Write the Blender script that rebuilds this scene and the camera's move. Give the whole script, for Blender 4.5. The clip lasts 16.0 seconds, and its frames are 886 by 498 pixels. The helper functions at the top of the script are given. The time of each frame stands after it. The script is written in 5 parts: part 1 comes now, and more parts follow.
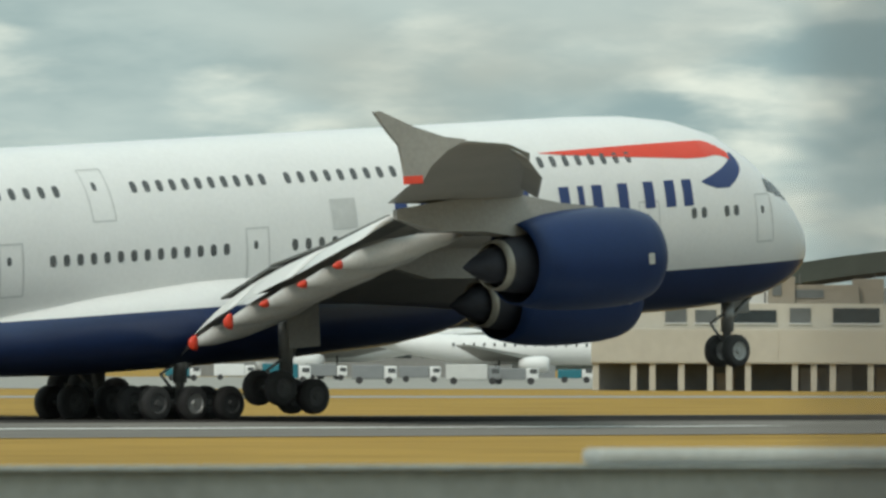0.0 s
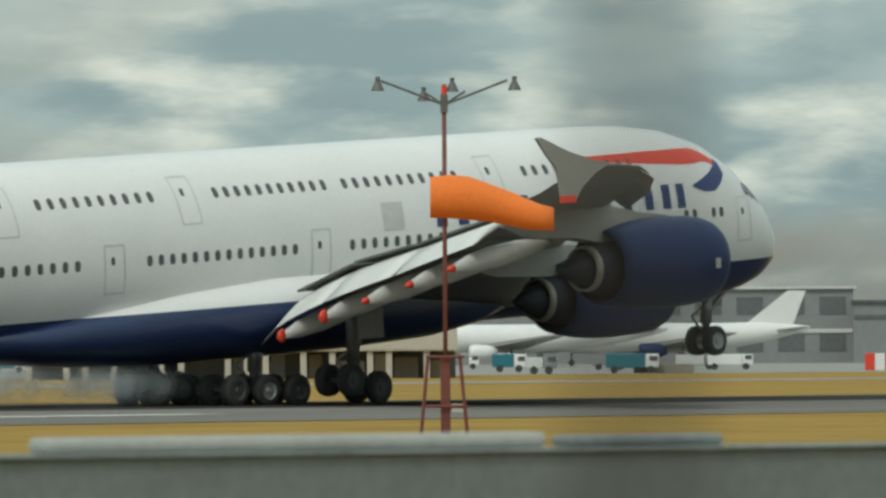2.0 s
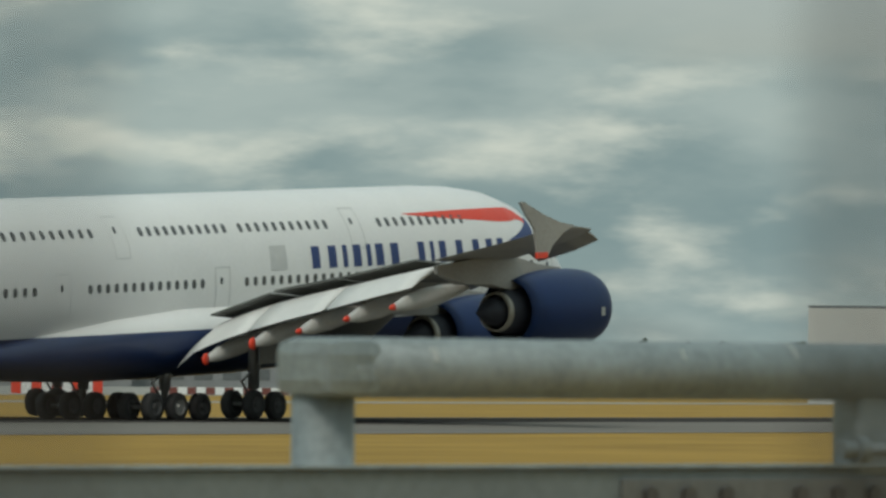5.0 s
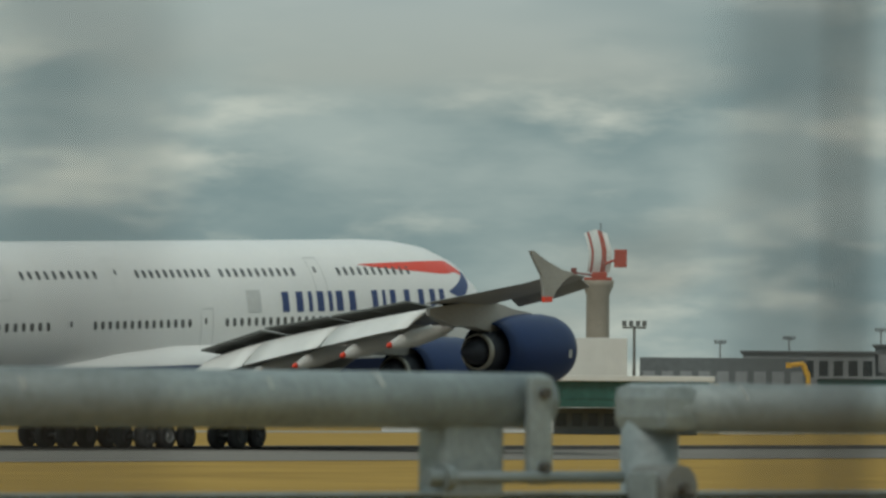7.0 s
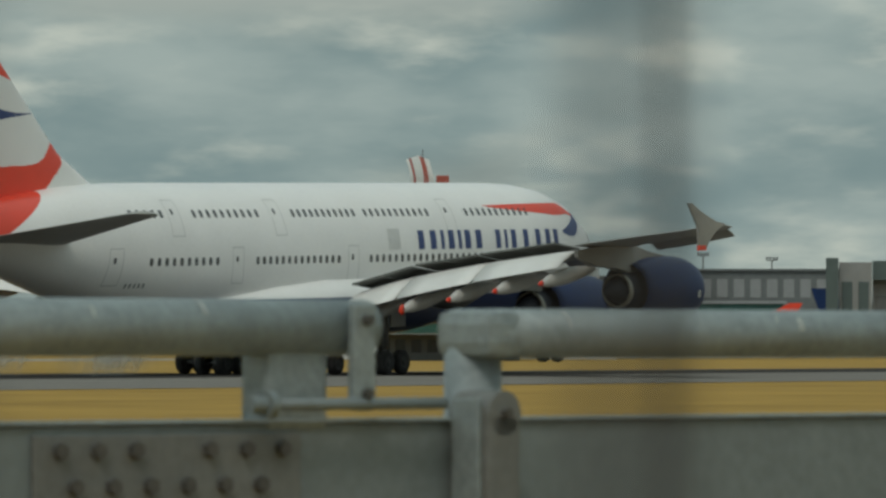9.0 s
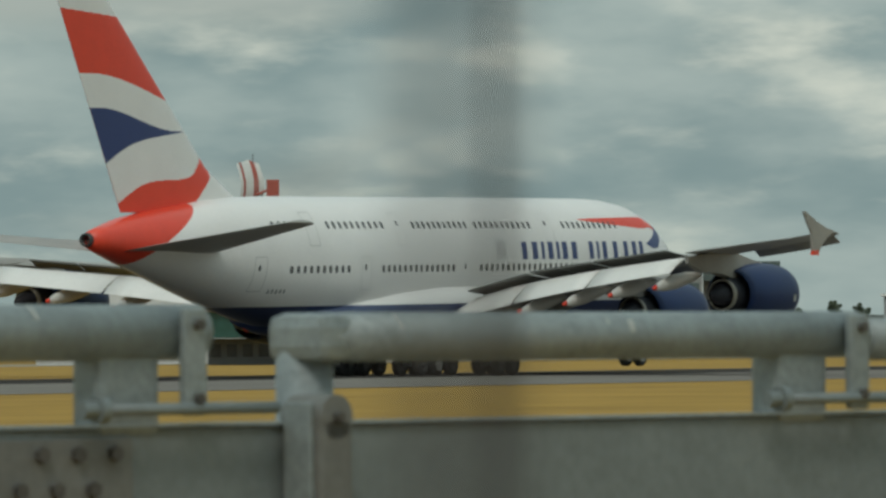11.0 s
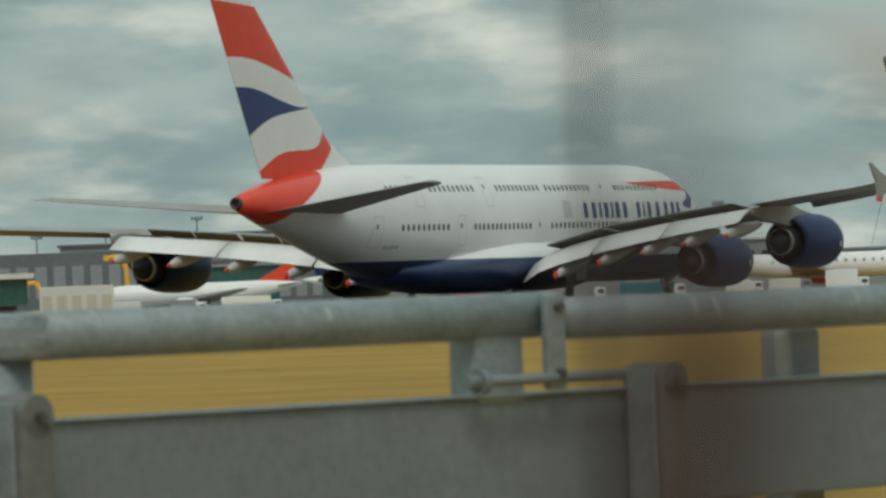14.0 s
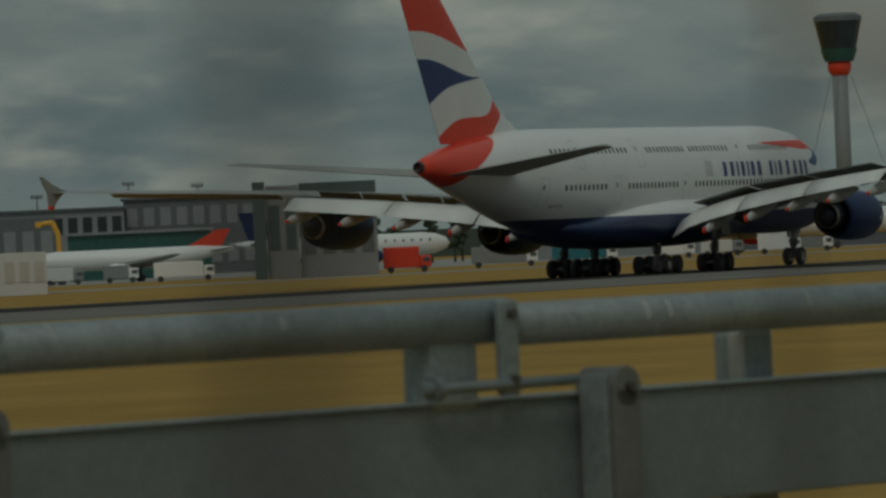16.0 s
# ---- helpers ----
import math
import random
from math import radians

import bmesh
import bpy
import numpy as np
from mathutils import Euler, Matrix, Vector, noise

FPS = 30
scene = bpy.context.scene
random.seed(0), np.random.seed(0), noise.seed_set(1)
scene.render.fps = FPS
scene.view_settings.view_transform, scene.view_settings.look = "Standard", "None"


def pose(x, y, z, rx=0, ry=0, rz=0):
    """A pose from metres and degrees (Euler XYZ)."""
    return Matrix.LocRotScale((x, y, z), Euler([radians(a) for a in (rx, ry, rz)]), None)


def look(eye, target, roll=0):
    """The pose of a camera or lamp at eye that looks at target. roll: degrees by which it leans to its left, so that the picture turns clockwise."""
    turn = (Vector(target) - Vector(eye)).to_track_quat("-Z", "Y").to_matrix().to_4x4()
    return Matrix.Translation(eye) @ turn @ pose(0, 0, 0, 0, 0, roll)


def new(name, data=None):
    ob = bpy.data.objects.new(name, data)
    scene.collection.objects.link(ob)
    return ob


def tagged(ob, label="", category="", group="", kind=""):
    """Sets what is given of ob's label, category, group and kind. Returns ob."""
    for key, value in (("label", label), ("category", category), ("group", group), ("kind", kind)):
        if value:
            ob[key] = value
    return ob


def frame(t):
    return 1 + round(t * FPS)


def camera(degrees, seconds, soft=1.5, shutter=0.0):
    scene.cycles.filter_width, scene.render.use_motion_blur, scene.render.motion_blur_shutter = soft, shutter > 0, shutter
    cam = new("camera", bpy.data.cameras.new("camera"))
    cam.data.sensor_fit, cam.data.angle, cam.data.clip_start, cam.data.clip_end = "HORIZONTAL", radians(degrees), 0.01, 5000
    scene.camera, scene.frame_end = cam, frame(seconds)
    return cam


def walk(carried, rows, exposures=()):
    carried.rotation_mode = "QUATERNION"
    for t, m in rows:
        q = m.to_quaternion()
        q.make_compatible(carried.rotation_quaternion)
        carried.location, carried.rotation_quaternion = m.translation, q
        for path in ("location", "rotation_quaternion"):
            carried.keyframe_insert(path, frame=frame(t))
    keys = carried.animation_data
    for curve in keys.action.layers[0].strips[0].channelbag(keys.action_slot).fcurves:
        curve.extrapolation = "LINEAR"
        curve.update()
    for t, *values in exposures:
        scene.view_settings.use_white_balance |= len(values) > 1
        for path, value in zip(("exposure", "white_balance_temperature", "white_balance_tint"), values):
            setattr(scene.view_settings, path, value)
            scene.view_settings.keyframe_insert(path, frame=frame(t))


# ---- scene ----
# ---- the camera and its way ----
EYE = 2.17          # height of the lens over the runway
RUNWAY = 201.1      # distance of the runway's centre line
CAM_ROWS = [  # seconds, rise, bearing, tilt, lean
    (0.0, 0.000, 41.428, 1.019, 0.242),
    (0.5, 0.000, 43.037, 0.984, 0.106),
    (1.0, 0.000, 44.067, 0.943, -0.238),
    (1.5, 0.000, 45.267, 0.915, -0.473),
    (2.0, 0.000, 46.389, 0.917, -0.293),
    (2.5, 0.000, 47.857, 0.955, -0.226),
    (3.0, 0.000, 48.954, 0.942, -0.128),
    (3.5, 0.000, 50.265, 0.877, -0.118),
    (6.0, 0.000, 55.689, 1.440, 0.692),
    (6.5, 0.000, 56.599, 1.511, 0.547),
    (7.0, 0.000, 57.524, 1.404, 0.446),
    (7.5, 0.000, 57.745, 1.231, 0.457),
    (8.0, 0.000, 58.128, 1.028, 0.335),
    (8.5, 0.000, 58.513, 0.819, 0.154),
    (9.0, 0.000, 59.079, 0.770, 0.077),
    (9.5, 0.000, 59.551, 0.825, 0.124),
    (12.0, 0.000, 61.325, 0.669, -0.180),
    (12.5, 0.015, 61.782, 0.512, 0.136),
    (13.0, 0.040, 62.509, 0.474, -0.595),
    (13.5, 0.065, 63.071, 0.408, -1.630),
    (14.0, 0.086, 63.492, 0.374, -2.202),
    (14.5, 0.108, 63.740, 0.572, -1.908),
    (15.0, 0.135, 64.193, 0.616, -1.784),
    (15.5, 0.170, 64.035, 0.227, -1.873),
    (16.0, 0.215, 64.075, 0.025, -2.639),
]
PLANE_ROWS = [  # seconds, nose along the runway, pitch
    (0.0, 198.25, 3.93),
    (0.5, 207.61, 3.82),
    (1.0, 216.61, 3.78),
    (1.5, 225.22, 3.76),
    (2.0, 233.33, 3.69),
    (2.5, 241.43, 3.64),
    (3.0, 249.41, 3.58),
    (3.5, 257.72, 3.45),
    (6.0, 303.55, 2.20),
    (6.5, 312.10, 1.95),
    (7.0, 320.36, 1.70),
    (7.5, 328.35, 1.47),
    (8.0, 336.60, 1.31),
    (8.5, 344.77, 1.24),
    (9.0, 353.05, 1.18),
    (9.5, 361.22, 1.08),
    (12.0, 403.12, 0.39),
    (12.5, 412.04, 0.24),
    (13.0, 422.03, 0.16),
    (13.5, 433.09, 0.07),
    (14.0, 444.26, -0.07),
    (14.5, 454.45, -0.18),
    (15.0, 463.63, -0.17),
    (15.5, 472.39, -0.09),
    (16.0, 481.04, 0.16),
]


def cam_pose(t, rise, bearing, tilt, lean):
    # the lens drifts a hand's width to the left while it swings round, and again as it is raised
    side = 0.11 + 0.05 * (1 - t / 3.5) if t < 4 else -min(rise, 0.142)
    b = radians(bearing)
    turn = bearing - (0.022 if t < 4 else 0)
    return pose(math.cos(b) * side, -math.sin(b) * side, EYE + rise, 90 + tilt, 0, -turn) @ pose(0, 0, 0, 0, 0, lean)


cam = camera(7.727, 16.0, soft=2.8, shutter=0.0)
cam.data.dof.use_dof = True
cam.data.dof.focus_distance = 320.0
cam.data.dof.aperture_fstop = 17.0
walk(cam, [(t, cam_pose(t, dz, b, ti, le)) for t, dz, b, ti, le in CAM_ROWS],
     exposures=[(0, 0.52), (1.5, 0.38), (3.5, 0.16), (7.0, -0.03), (8.0, -0.1), (9.0, -0.08), (9.5, -0.02), (12.0, 0.06), (13.0, 0.06), (13.5, -0.03), (14.0, 0.13), (14.5, -0.02), (15.0, -0.3), (15.5, -0.68), (16.0, -1.26)])

# ---- sky and light ----
SUN_BEARING, SUN_HEIGHT = 250.0, 48.0
world = bpy.data.worlds.new("sky")
scene.world = world
world.use_nodes = True


def build_world():
    nt = world.node_tree
    nt.nodes.clear()
    N = nt.nodes.new
    L = nt.links.new
    out = N("ShaderNodeOutputWorld")
    bg = N("ShaderNodeBackground")
    sky = N("ShaderNodeTexSky")
    sky.sky_type, sky.sun_disc = "NISHITA", False
    sky.sun_elevation, sky.sun_rotation = radians(SUN_HEIGHT), radians(SUN_BEARING)
    sky.air_density, sky.dust_density = 1.0, 2.0
    tc = N("ShaderNodeTexCoord")
    skyk = N("ShaderNodeVectorMath")
    skyk.operation = "SCALE"
    skyk.inputs["Scale"].default_value = 0.09
    L(sky.outputs["Color"], skyk.inputs[0])

    def clouds(scale, z, detail, rough, dist, lo, hi, shift):
        mp = N("ShaderNodeMapping")
        mp.inputs["Scale"].default_value = (scale, scale, z)
        mp.inputs["Location"].default_value = (shift, shift * 0.7, 0)
        L(tc.outputs["Generated"], mp.inputs["Vector"])
        nz = N("ShaderNodeTexNoise")
        nz.inputs["Scale"].default_value = 1.0
        nz.inputs["Detail"].default_value = detail
        nz.inputs["Roughness"].default_value = rough
        nz.inputs["Distortion"].default_value = dist
        L(mp.outputs["Vector"], nz.inputs["Vector"])
        mr = N("ShaderNodeMapRange")
        mr.interpolation_type = "SMOOTHSTEP"
        mr.inputs["From Min"].default_value, mr.inputs["From Max"].default_value = lo, hi
        L(nz.outputs["Fac"], mr.inputs["Value"])
        return mr.outputs["Result"]

    def mix(a, b, f):
        m = N("ShaderNodeMix")
        m.data_type = "RGBA"
        L(f, m.inputs[0])
        for sock, v in ((m.inputs[6], a), (m.inputs[7], b)):
            if isinstance(v, tuple):
                sock.default_value = (*v, 1)
            else:
                L(v, sock)
        return m.outputs[2]
    big = clouds(20, 62, 5, 0.5, 0.0, 0.34, 0.66, 3.1)
    fine = clouds(30, 100, 5, 0.52, 0.0, 0.47, 0.78, 7.7)
    cover = clouds(9, 30, 3, 0.5, 0.3, 0.30, 0.50, 1.3)
    grey = mix(SKY_DARK, SKY_MID, big)
    lit = mix(grey, SKY_LIGHT, fine)
    allc = mix(skyk.outputs[0], lit, cover)
    # overcast sky is about three times as bright overhead as at the horizon
    sep = N("ShaderNodeSeparateXYZ")
    L(tc.outputs["Generated"], sep.inputs[0])
    up = N("ShaderNodeMapRange")
    up.inputs["From Min"].default_value, up.inputs["From Max"].default_value = 0.03, 0.8
    up.inputs["To Min"].default_value, up.inputs["To Max"].default_value = 1.0, ZENITH
    L(sep.outputs[2], up.inputs["Value"])
    L(allc, bg.inputs["Color"])
    L(up.outputs["Result"], bg.inputs["Strength"])
    L(bg.outputs[0], out.inputs[0])


SKY_DARK = (0.205, 0.285, 0.285)
SKY_MID = (0.345, 0.42, 0.395)
SKY_LIGHT = (0.58, 0.62, 0.535)
ZENITH = 1.7
build_world()
sun = new("sun", bpy.data.lights.new("sun", "SUN"))
sun.data.energy, sun.data.angle, sun.data.color = 0.9, radians(12), (1.0, 0.95, 0.85)
sb, sh = radians(SUN_BEARING), radians(SUN_HEIGHT)
sun.matrix_world = look((0, 0, 300), Vector((0, 0, 300)) - 100 * Vector((math.sin(sb) * math.cos(sh), math.cos(sb) * math.cos(sh), math.sin(sh))))


# ---- materials ----
def material(name, color, rough=0.5, metal=0.0, var=0.12, scale=3.0, bump=0.0, spec=0.5, coat=0.0, fine=40.0):
    m = bpy.data.materials.new(name)
    m.use_nodes = True
    nt = m.node_tree
    b = nt.nodes["Principled BSDF"]
    b.inputs["Roughness"].default_value = rough
    b.inputs["Metallic"].default_value = metal
    b.inputs["Specular IOR Level"].default_value = spec
    b.inputs["Coat Weight"].default_value = coat
    tc = nt.nodes.new("ShaderNodeTexCoord")
    col = tint(nt, tc, color, var, scale, fine)
    nt.links.new(col, b.inputs["Base Color"])
    if bump:
        nz = nt.nodes.new("ShaderNodeTexNoise")
        nz.inputs["Scale"].default_value, nz.inputs["Detail"].default_value = fine, 4
        nt.links.new(tc.outputs["Object"], nz.inputs["Vector"])
        bp = nt.nodes.new("ShaderNodeBump")
        bp.inputs["Strength"].default_value, bp.inputs["Distance"].default_value = bump, 0.02
        nt.links.new(nz.outputs["Fac"], bp.inputs["Height"])
        nt.links.new(bp.outputs["Normal"], b.inputs["Normal"])
    return m


def tint(nt, tc, color, var, scale, fine=40.0):
    """A colour socket: the colour, lighter and darker at two scales."""
    vals = []
    for s, d in ((scale, 3), (fine, 5)):
        nz = nt.nodes.new("ShaderNodeTexNoise")
        nz.inputs["Scale"].default_value, nz.inputs["Detail"].default_value = s, d
        nt.links.new(tc.outputs["Object"], nz.inputs["Vector"])
        vals.append(nz.outputs["Fac"])
    add = nt.nodes.new("ShaderNodeMath")
    add.operation = "ADD"
    nt.links.new(vals[0], add.inputs[0])
    nt.links.new(vals[1], add.inputs[1])
    mr = nt.nodes.new("ShaderNodeMapRange")
    mr.inputs["From Min"].default_value, mr.inputs["From Max"].default_value = 0.6, 1.4
    mr.inputs["To Min"].default_value, mr.inputs["To Max"].default_value = 1 - var, 1 + var
    nt.links.new(add.outputs[0], mr.inputs["Value"])
    vm = nt.nodes.new("ShaderNodeVectorMath")
    vm.operation = "SCALE"
    vm.inputs[0].default_value = color[:3]
    nt.links.new(mr.outputs["Result"], vm.inputs["Scale"])
    return vm.outputs[0]


def livery():
    """White fuselage paint, navy under a level line, red round the tail's end."""
    m = bpy.data.materials.new("livery_paint")
    m.use_nodes = True
    nt = m.node_tree
    N, L = nt.nodes.new, nt.links.new
    b = nt.nodes["Principled BSDF"]
    b.inputs["Roughness"].default_value, b.inputs["Coat Weight"].default_value = 0.38, 0.25
    tc = N("ShaderNodeTexCoord")
    white = tint(nt, tc, (0.80, 0.79, 0.765), 0.05, 0.35, 6)
    navy = tint(nt, tc, (0.014, 0.032, 0.100), 0.15, 0.5, 6)
    red = tint(nt, tc, (0.76, 0.058, 0.024), 0.08, 0.5, 6)
    sep = N("ShaderNodeSeparateXYZ")
    L(tc.outputs["Object"], sep.inputs[0])

    def less(sock, v):
        n = N("ShaderNodeMath")
        n.operation = "LESS_THAN"
        n.inputs[1].default_value = v
        L(sock, n.inputs[0])
        return n.outputs[0]

    def mix(a, c, f):
        x = N("ShaderNodeMix")
        x.data_type = "RGBA"
        L(f, x.inputs[0])
        L(a, x.inputs[6])
        L(c, x.inputs[7])
        return x.outputs[2]
    c1 = mix(white, navy, less(sep.outputs[2], 3.72))
    # tail boundary slants forward with height
    k = N("ShaderNodeMath")
    k.operation = "MULTIPLY_ADD"
    k.inputs[1].default_value = -1.9
    L(sep.outputs[2], k.inputs[0])
    L(sep.outputs[0], k.inputs[2])
    c2 = mix(c1, red, less(k.outputs[0], -43.35))
    L(c2, b.inputs["Base Color"])
    return m


M = {}
M["livery"] = livery()
M["white"] = material("white_paint", (0.78, 0.775, 0.75), 0.4, var=0.05, scale=0.5, fine=8)
M["wing"] = material("wing_grey_paint", (0.31, 0.30, 0.275), 0.45, var=0.16, scale=0.45, fine=7)
M["flap"] = material("flap_pale_paint", (0.73, 0.725, 0.695), 0.45, var=0.08, scale=0.7, fine=7)
M["fairing"] = material("fairing_grey_paint", (0.50, 0.49, 0.46), 0.45, var=0.12, scale=0.7, fine=7)
# darker than the wing: shade under the raised panels is in the colour
M["spoiler"] = material("shaded_spoiler_grey", (0.13, 0.135, 0.125), 0.5, var=0.15, scale=0.7, fine=7)
M["navy"] = material("navy_gloss_paint", (0.009, 0.026, 0.088), 0.42, var=0.12, scale=0.8, fine=8, coat=0.0, spec=0.22)
M["red"] = material("red_paint", (0.76, 0.058, 0.024), 0.4, var=0.08, scale=0.8, fine=8)
M["blue"] = material("blue_decal", (0.02, 0.045, 0.16), 0.4, var=0.05, scale=0.8, fine=8)
M["steelnozzle"] = material("nozzle_steel", (0.36, 0.34, 0.29), 0.5, 0.7, var=0.2, scale=2, fine=14)
# dark metal of the fan faces and the tail exhaust
M["darkmetal"] = material("dark_engine_metal", (0.062, 0.060, 0.058), 0.55, 0.4, var=0.3, scale=2, fine=14)
# near-black metal of the engine's duct, core and plug
M["duct"] = material("dark_duct_metal", (0.020, 0.022, 0.032), 0.6, 0.2, var=0.3, scale=2, fine=14)
M["glass"] = material("cabin_window", (0.10, 0.105, 0.105), 0.25, var=0.3, scale=1.0, fine=6)
M["line"] = material("panel_line", (0.58, 0.58, 0.56), 0.5, var=0.1)
M["tyre"] = material("tyre_rubber", (0.050, 0.049, 0.048), 0.85, var=0.3, scale=2, fine=20)
M["hub"] = material("wheel_hub", (0.42, 0.42, 0.40), 0.45, 0.5, var=0.2, scale=3, fine=20)
# darker rim metal for most of the truck wheels
M["dullhub"] = material("dark_wheel_hub", (0.10, 0.10, 0.098), 0.6, 0.3, var=0.3, scale=3, fine=20)
M["strut"] = material("gear_strut", (0.30, 0.30, 0.29), 0.4, 0.5, var=0.25, scale=2, fine=14)
M["galv"] = material("galvanised_steel", (0.262, 0.302, 0.305), 0.58, 0.3, var=0.28, scale=5, bump=0.15, fine=38)
M["beam"] = material("weathered_beam_steel", (0.200, 0.232, 0.235), 0.6, 0.3, var=0.16, scale=3.0, bump=0.12, fine=30)
M["bolt"] = material("dark_bolt", (0.105, 0.10, 0.092), 0.6, 0.5, var=0.3, scale=10, fine=60)
M["lead"] = material("pale_zinc", (0.46, 0.47, 0.445), 0.5, 0.3, var=0.15, scale=5, fine=40)
M["wire"] = material("dark_wire", (0.035, 0.03, 0.027), 0.7, 0.2, var=0.2, scale=10, fine=80)
M["rust"] = material("rusty_wire", (0.055, 0.028, 0.020), 0.8, 0.2, var=0.3, scale=60, fine=300)
M["orange"] = material("orange_windsock_cloth", (0.92, 0.22, 0.035), 0.8, var=0.10, scale=1.5, fine=12)
M["tealclad"] = material("teal_grey_cladding", (0.075, 0.105, 0.105), 0.6, var=0.15, scale=0.06, fine=0.8)
M["slate"] = material("slate_blue_paint", (0.030, 0.048, 0.072), 0.4, var=0.1, scale=0.4, fine=3)
M["plate"] = material("brown_stained_plate_steel", (0.170, 0.175, 0.165), 0.65, 0.25, var=0.2, scale=4.0, bump=0.12, fine=30)
M["dullred"] = material("weathered_red_paint", (0.34, 0.075, 0.05), 0.6, var=0.25, scale=0.5, fine=6)
M["redpole"] = material("red_pole_paint", (0.17, 0.05, 0.038), 0.6, var=0.25, scale=2, fine=14)
M["greypole"] = material("grey_pole", (0.14, 0.14, 0.135), 0.6, 0.3, var=0.2, scale=2, fine=14)
M["beige"] = material("beige_cladding", (0.50, 0.47, 0.40), 0.7, var=0.10, scale=0.08, fine=0.9)
M["greyclad"] = material("grey_cladding", (0.24, 0.25, 0.25), 0.6, var=0.12, scale=0.06, fine=0.8)
# base colour lifted towards grey to carry the haze of distance
M["darkclad"] = material("hazed_dark_cladding", (0.12, 0.13, 0.13), 0.5, var=0.2, scale=0.06, fine=0.8)
M["paleclad"] = material("pale_cladding", (0.60, 0.60, 0.57), 0.6, var=0.08, scale=0.06, fine=0.8)
M["green"] = material("green_glazing", (0.03, 0.10, 0.085), 0.2, var=0.25, scale=0.15, fine=1.2)
M["darkglass"] = material("dark_glazing", (0.03, 0.04, 0.045), 0.15, var=0.3, scale=0.15, fine=1.2)
M["concrete"] = material("tower_concrete", (0.28, 0.245, 0.195), 0.8, var=0.15, scale=0.3, fine=3)
M["yellow"] = material("yellow_paint", (0.75, 0.40, 0.04), 0.6, var=0.1)
M["teal"] = material("teal_paint", (0.02, 0.16, 0.20), 0.4, var=0.1)
M["foliage"] = material("dark_foliage", (0.045, 0.06, 0.035), 0.9, var=0.4, scale=0.3, fine=2)
M["hill"] = material("wooded_rise", (0.07, 0.085, 0.075), 0.95, var=0.25, scale=0.02, fine=0.2)


def ground_material():
    m = bpy.data.materials.new("dry_grass")
    m.use_nodes = True
    nt = m.node_tree
    b = nt.nodes["Principled BSDF"]
    b.inputs["Roughness"].default_value, b.inputs["Specular IOR Level"].default_value = 0.95, 0.1
    tc = nt.nodes.new("ShaderNodeTexCoord")
    mp = nt.nodes.new("ShaderNodeMapping")
    mp.inputs["Scale"].default_value = (0.09, 0.12, 0.2)
    nt.links.new(tc.outputs["Object"], mp.inputs[0])
    nz = nt.nodes.new("ShaderNodeTexNoise")
    nz.inputs["Scale"].default_value, nz.inputs["Detail"].default_value, nz.inputs["Roughness"].default_value = 1.0, 8, 0.65
    nt.links.new(mp.outputs[0], nz.inputs["Vector"])
    cr = nt.nodes.new("ShaderNodeValToRGB")
    cr.color_ramp.elements[0].position, cr.color_ramp.elements[0].color = 0.30, (0.27, 0.165, 0.04, 1)
    cr.color_ramp.elements[1].position, cr.color_ramp.elements[1].color = 0.70, (0.42, 0.26, 0.062, 1)
    nt.links.new(nz.outputs["Fac"], cr.inputs[0])
    nt.links.new(cr.outputs[0], b.inputs["Base Color"])
    return m


def runway_material():
    m = bpy.data.materials.new("runway_asphalt")
    m.use_nodes = True
    nt = m.node_tree
    b = nt.nodes["Principled BSDF"]
    b.inputs["Roughness"].default_value, b.inputs["Specular IOR Level"].default_value = 1.0, 0.0
    tc = nt.nodes.new("ShaderNodeTexCoord")
    mp = nt.nodes.new("ShaderNodeMapping")
    mp.inputs["Scale"].default_value = (0.02, 0.35, 0.2)
    nt.links.new(tc.outputs["Object"], mp.inputs[0])
    nz = nt.nodes.new("ShaderNodeTexNoise")
    nz.inputs["Scale"].default_value, nz.inputs["Detail"].default_value = 1.0, 8
    nt.links.new(mp.outputs[0], nz.inputs["Vector"])
    cr = nt.nodes.new("ShaderNodeValToRGB")
    cr.color_ramp.elements[0].position, cr.color_ramp.elements[0].color = 0.30, (0.155, 0.145, 0.13, 1)
    cr.color_ramp.elements[1].position, cr.color_ramp.elements[1].color = 0.75, (0.265, 0.248, 0.222, 1)
    nt.links.new(nz.outputs["Fac"], cr.inputs[0])
    nt.links.new(cr.outputs[0], b.inputs["Base Color"])
    return m


M["grass"] = ground_material()
M["asphalt"] = runway_material()
M["rubber"] = material("rubber_streaked_asphalt", (0.06, 0.056, 0.052), 1.0, spec=0.0, var=0.25, scale=0.2, fine=1.5)
M["paint"] = material("runway_paint", (0.74, 0.74, 0.70), 1.0, spec=0.0, var=0.15, scale=0.6, fine=4)
M["apron"] = material("apron_concrete", (0.33, 0.32, 0.29), 1.0, spec=0.0, var=0.12, scale=0.05, fine=0.8)


# ---- mesh helpers ----
def part(name, bm, mat, parent=None, label="", smooth=False):
    me = bpy.data.meshes.new(name)
    bmesh.ops.recalc_face_normals(bm, faces=bm.faces)
    bm.to_mesh(me)
    bm.free()
    for mt in (mat if isinstance(mat, (list, tuple)) else [mat]):
        me.materials.append(mt)
    if smooth:
        for p in me.polygons:
            p.use_smooth = True
    ob = new(name, me)
    if parent is not None:
        ob.parent = parent
    if label:
        tagged(ob, label)
    return ob


def thing(name, m, label, category, group="", kind=""):
    ob = new(name)
    ob.matrix_basis = m
    ob.empty_display_size = 0.5
    return tagged(ob, label, category, group, kind)


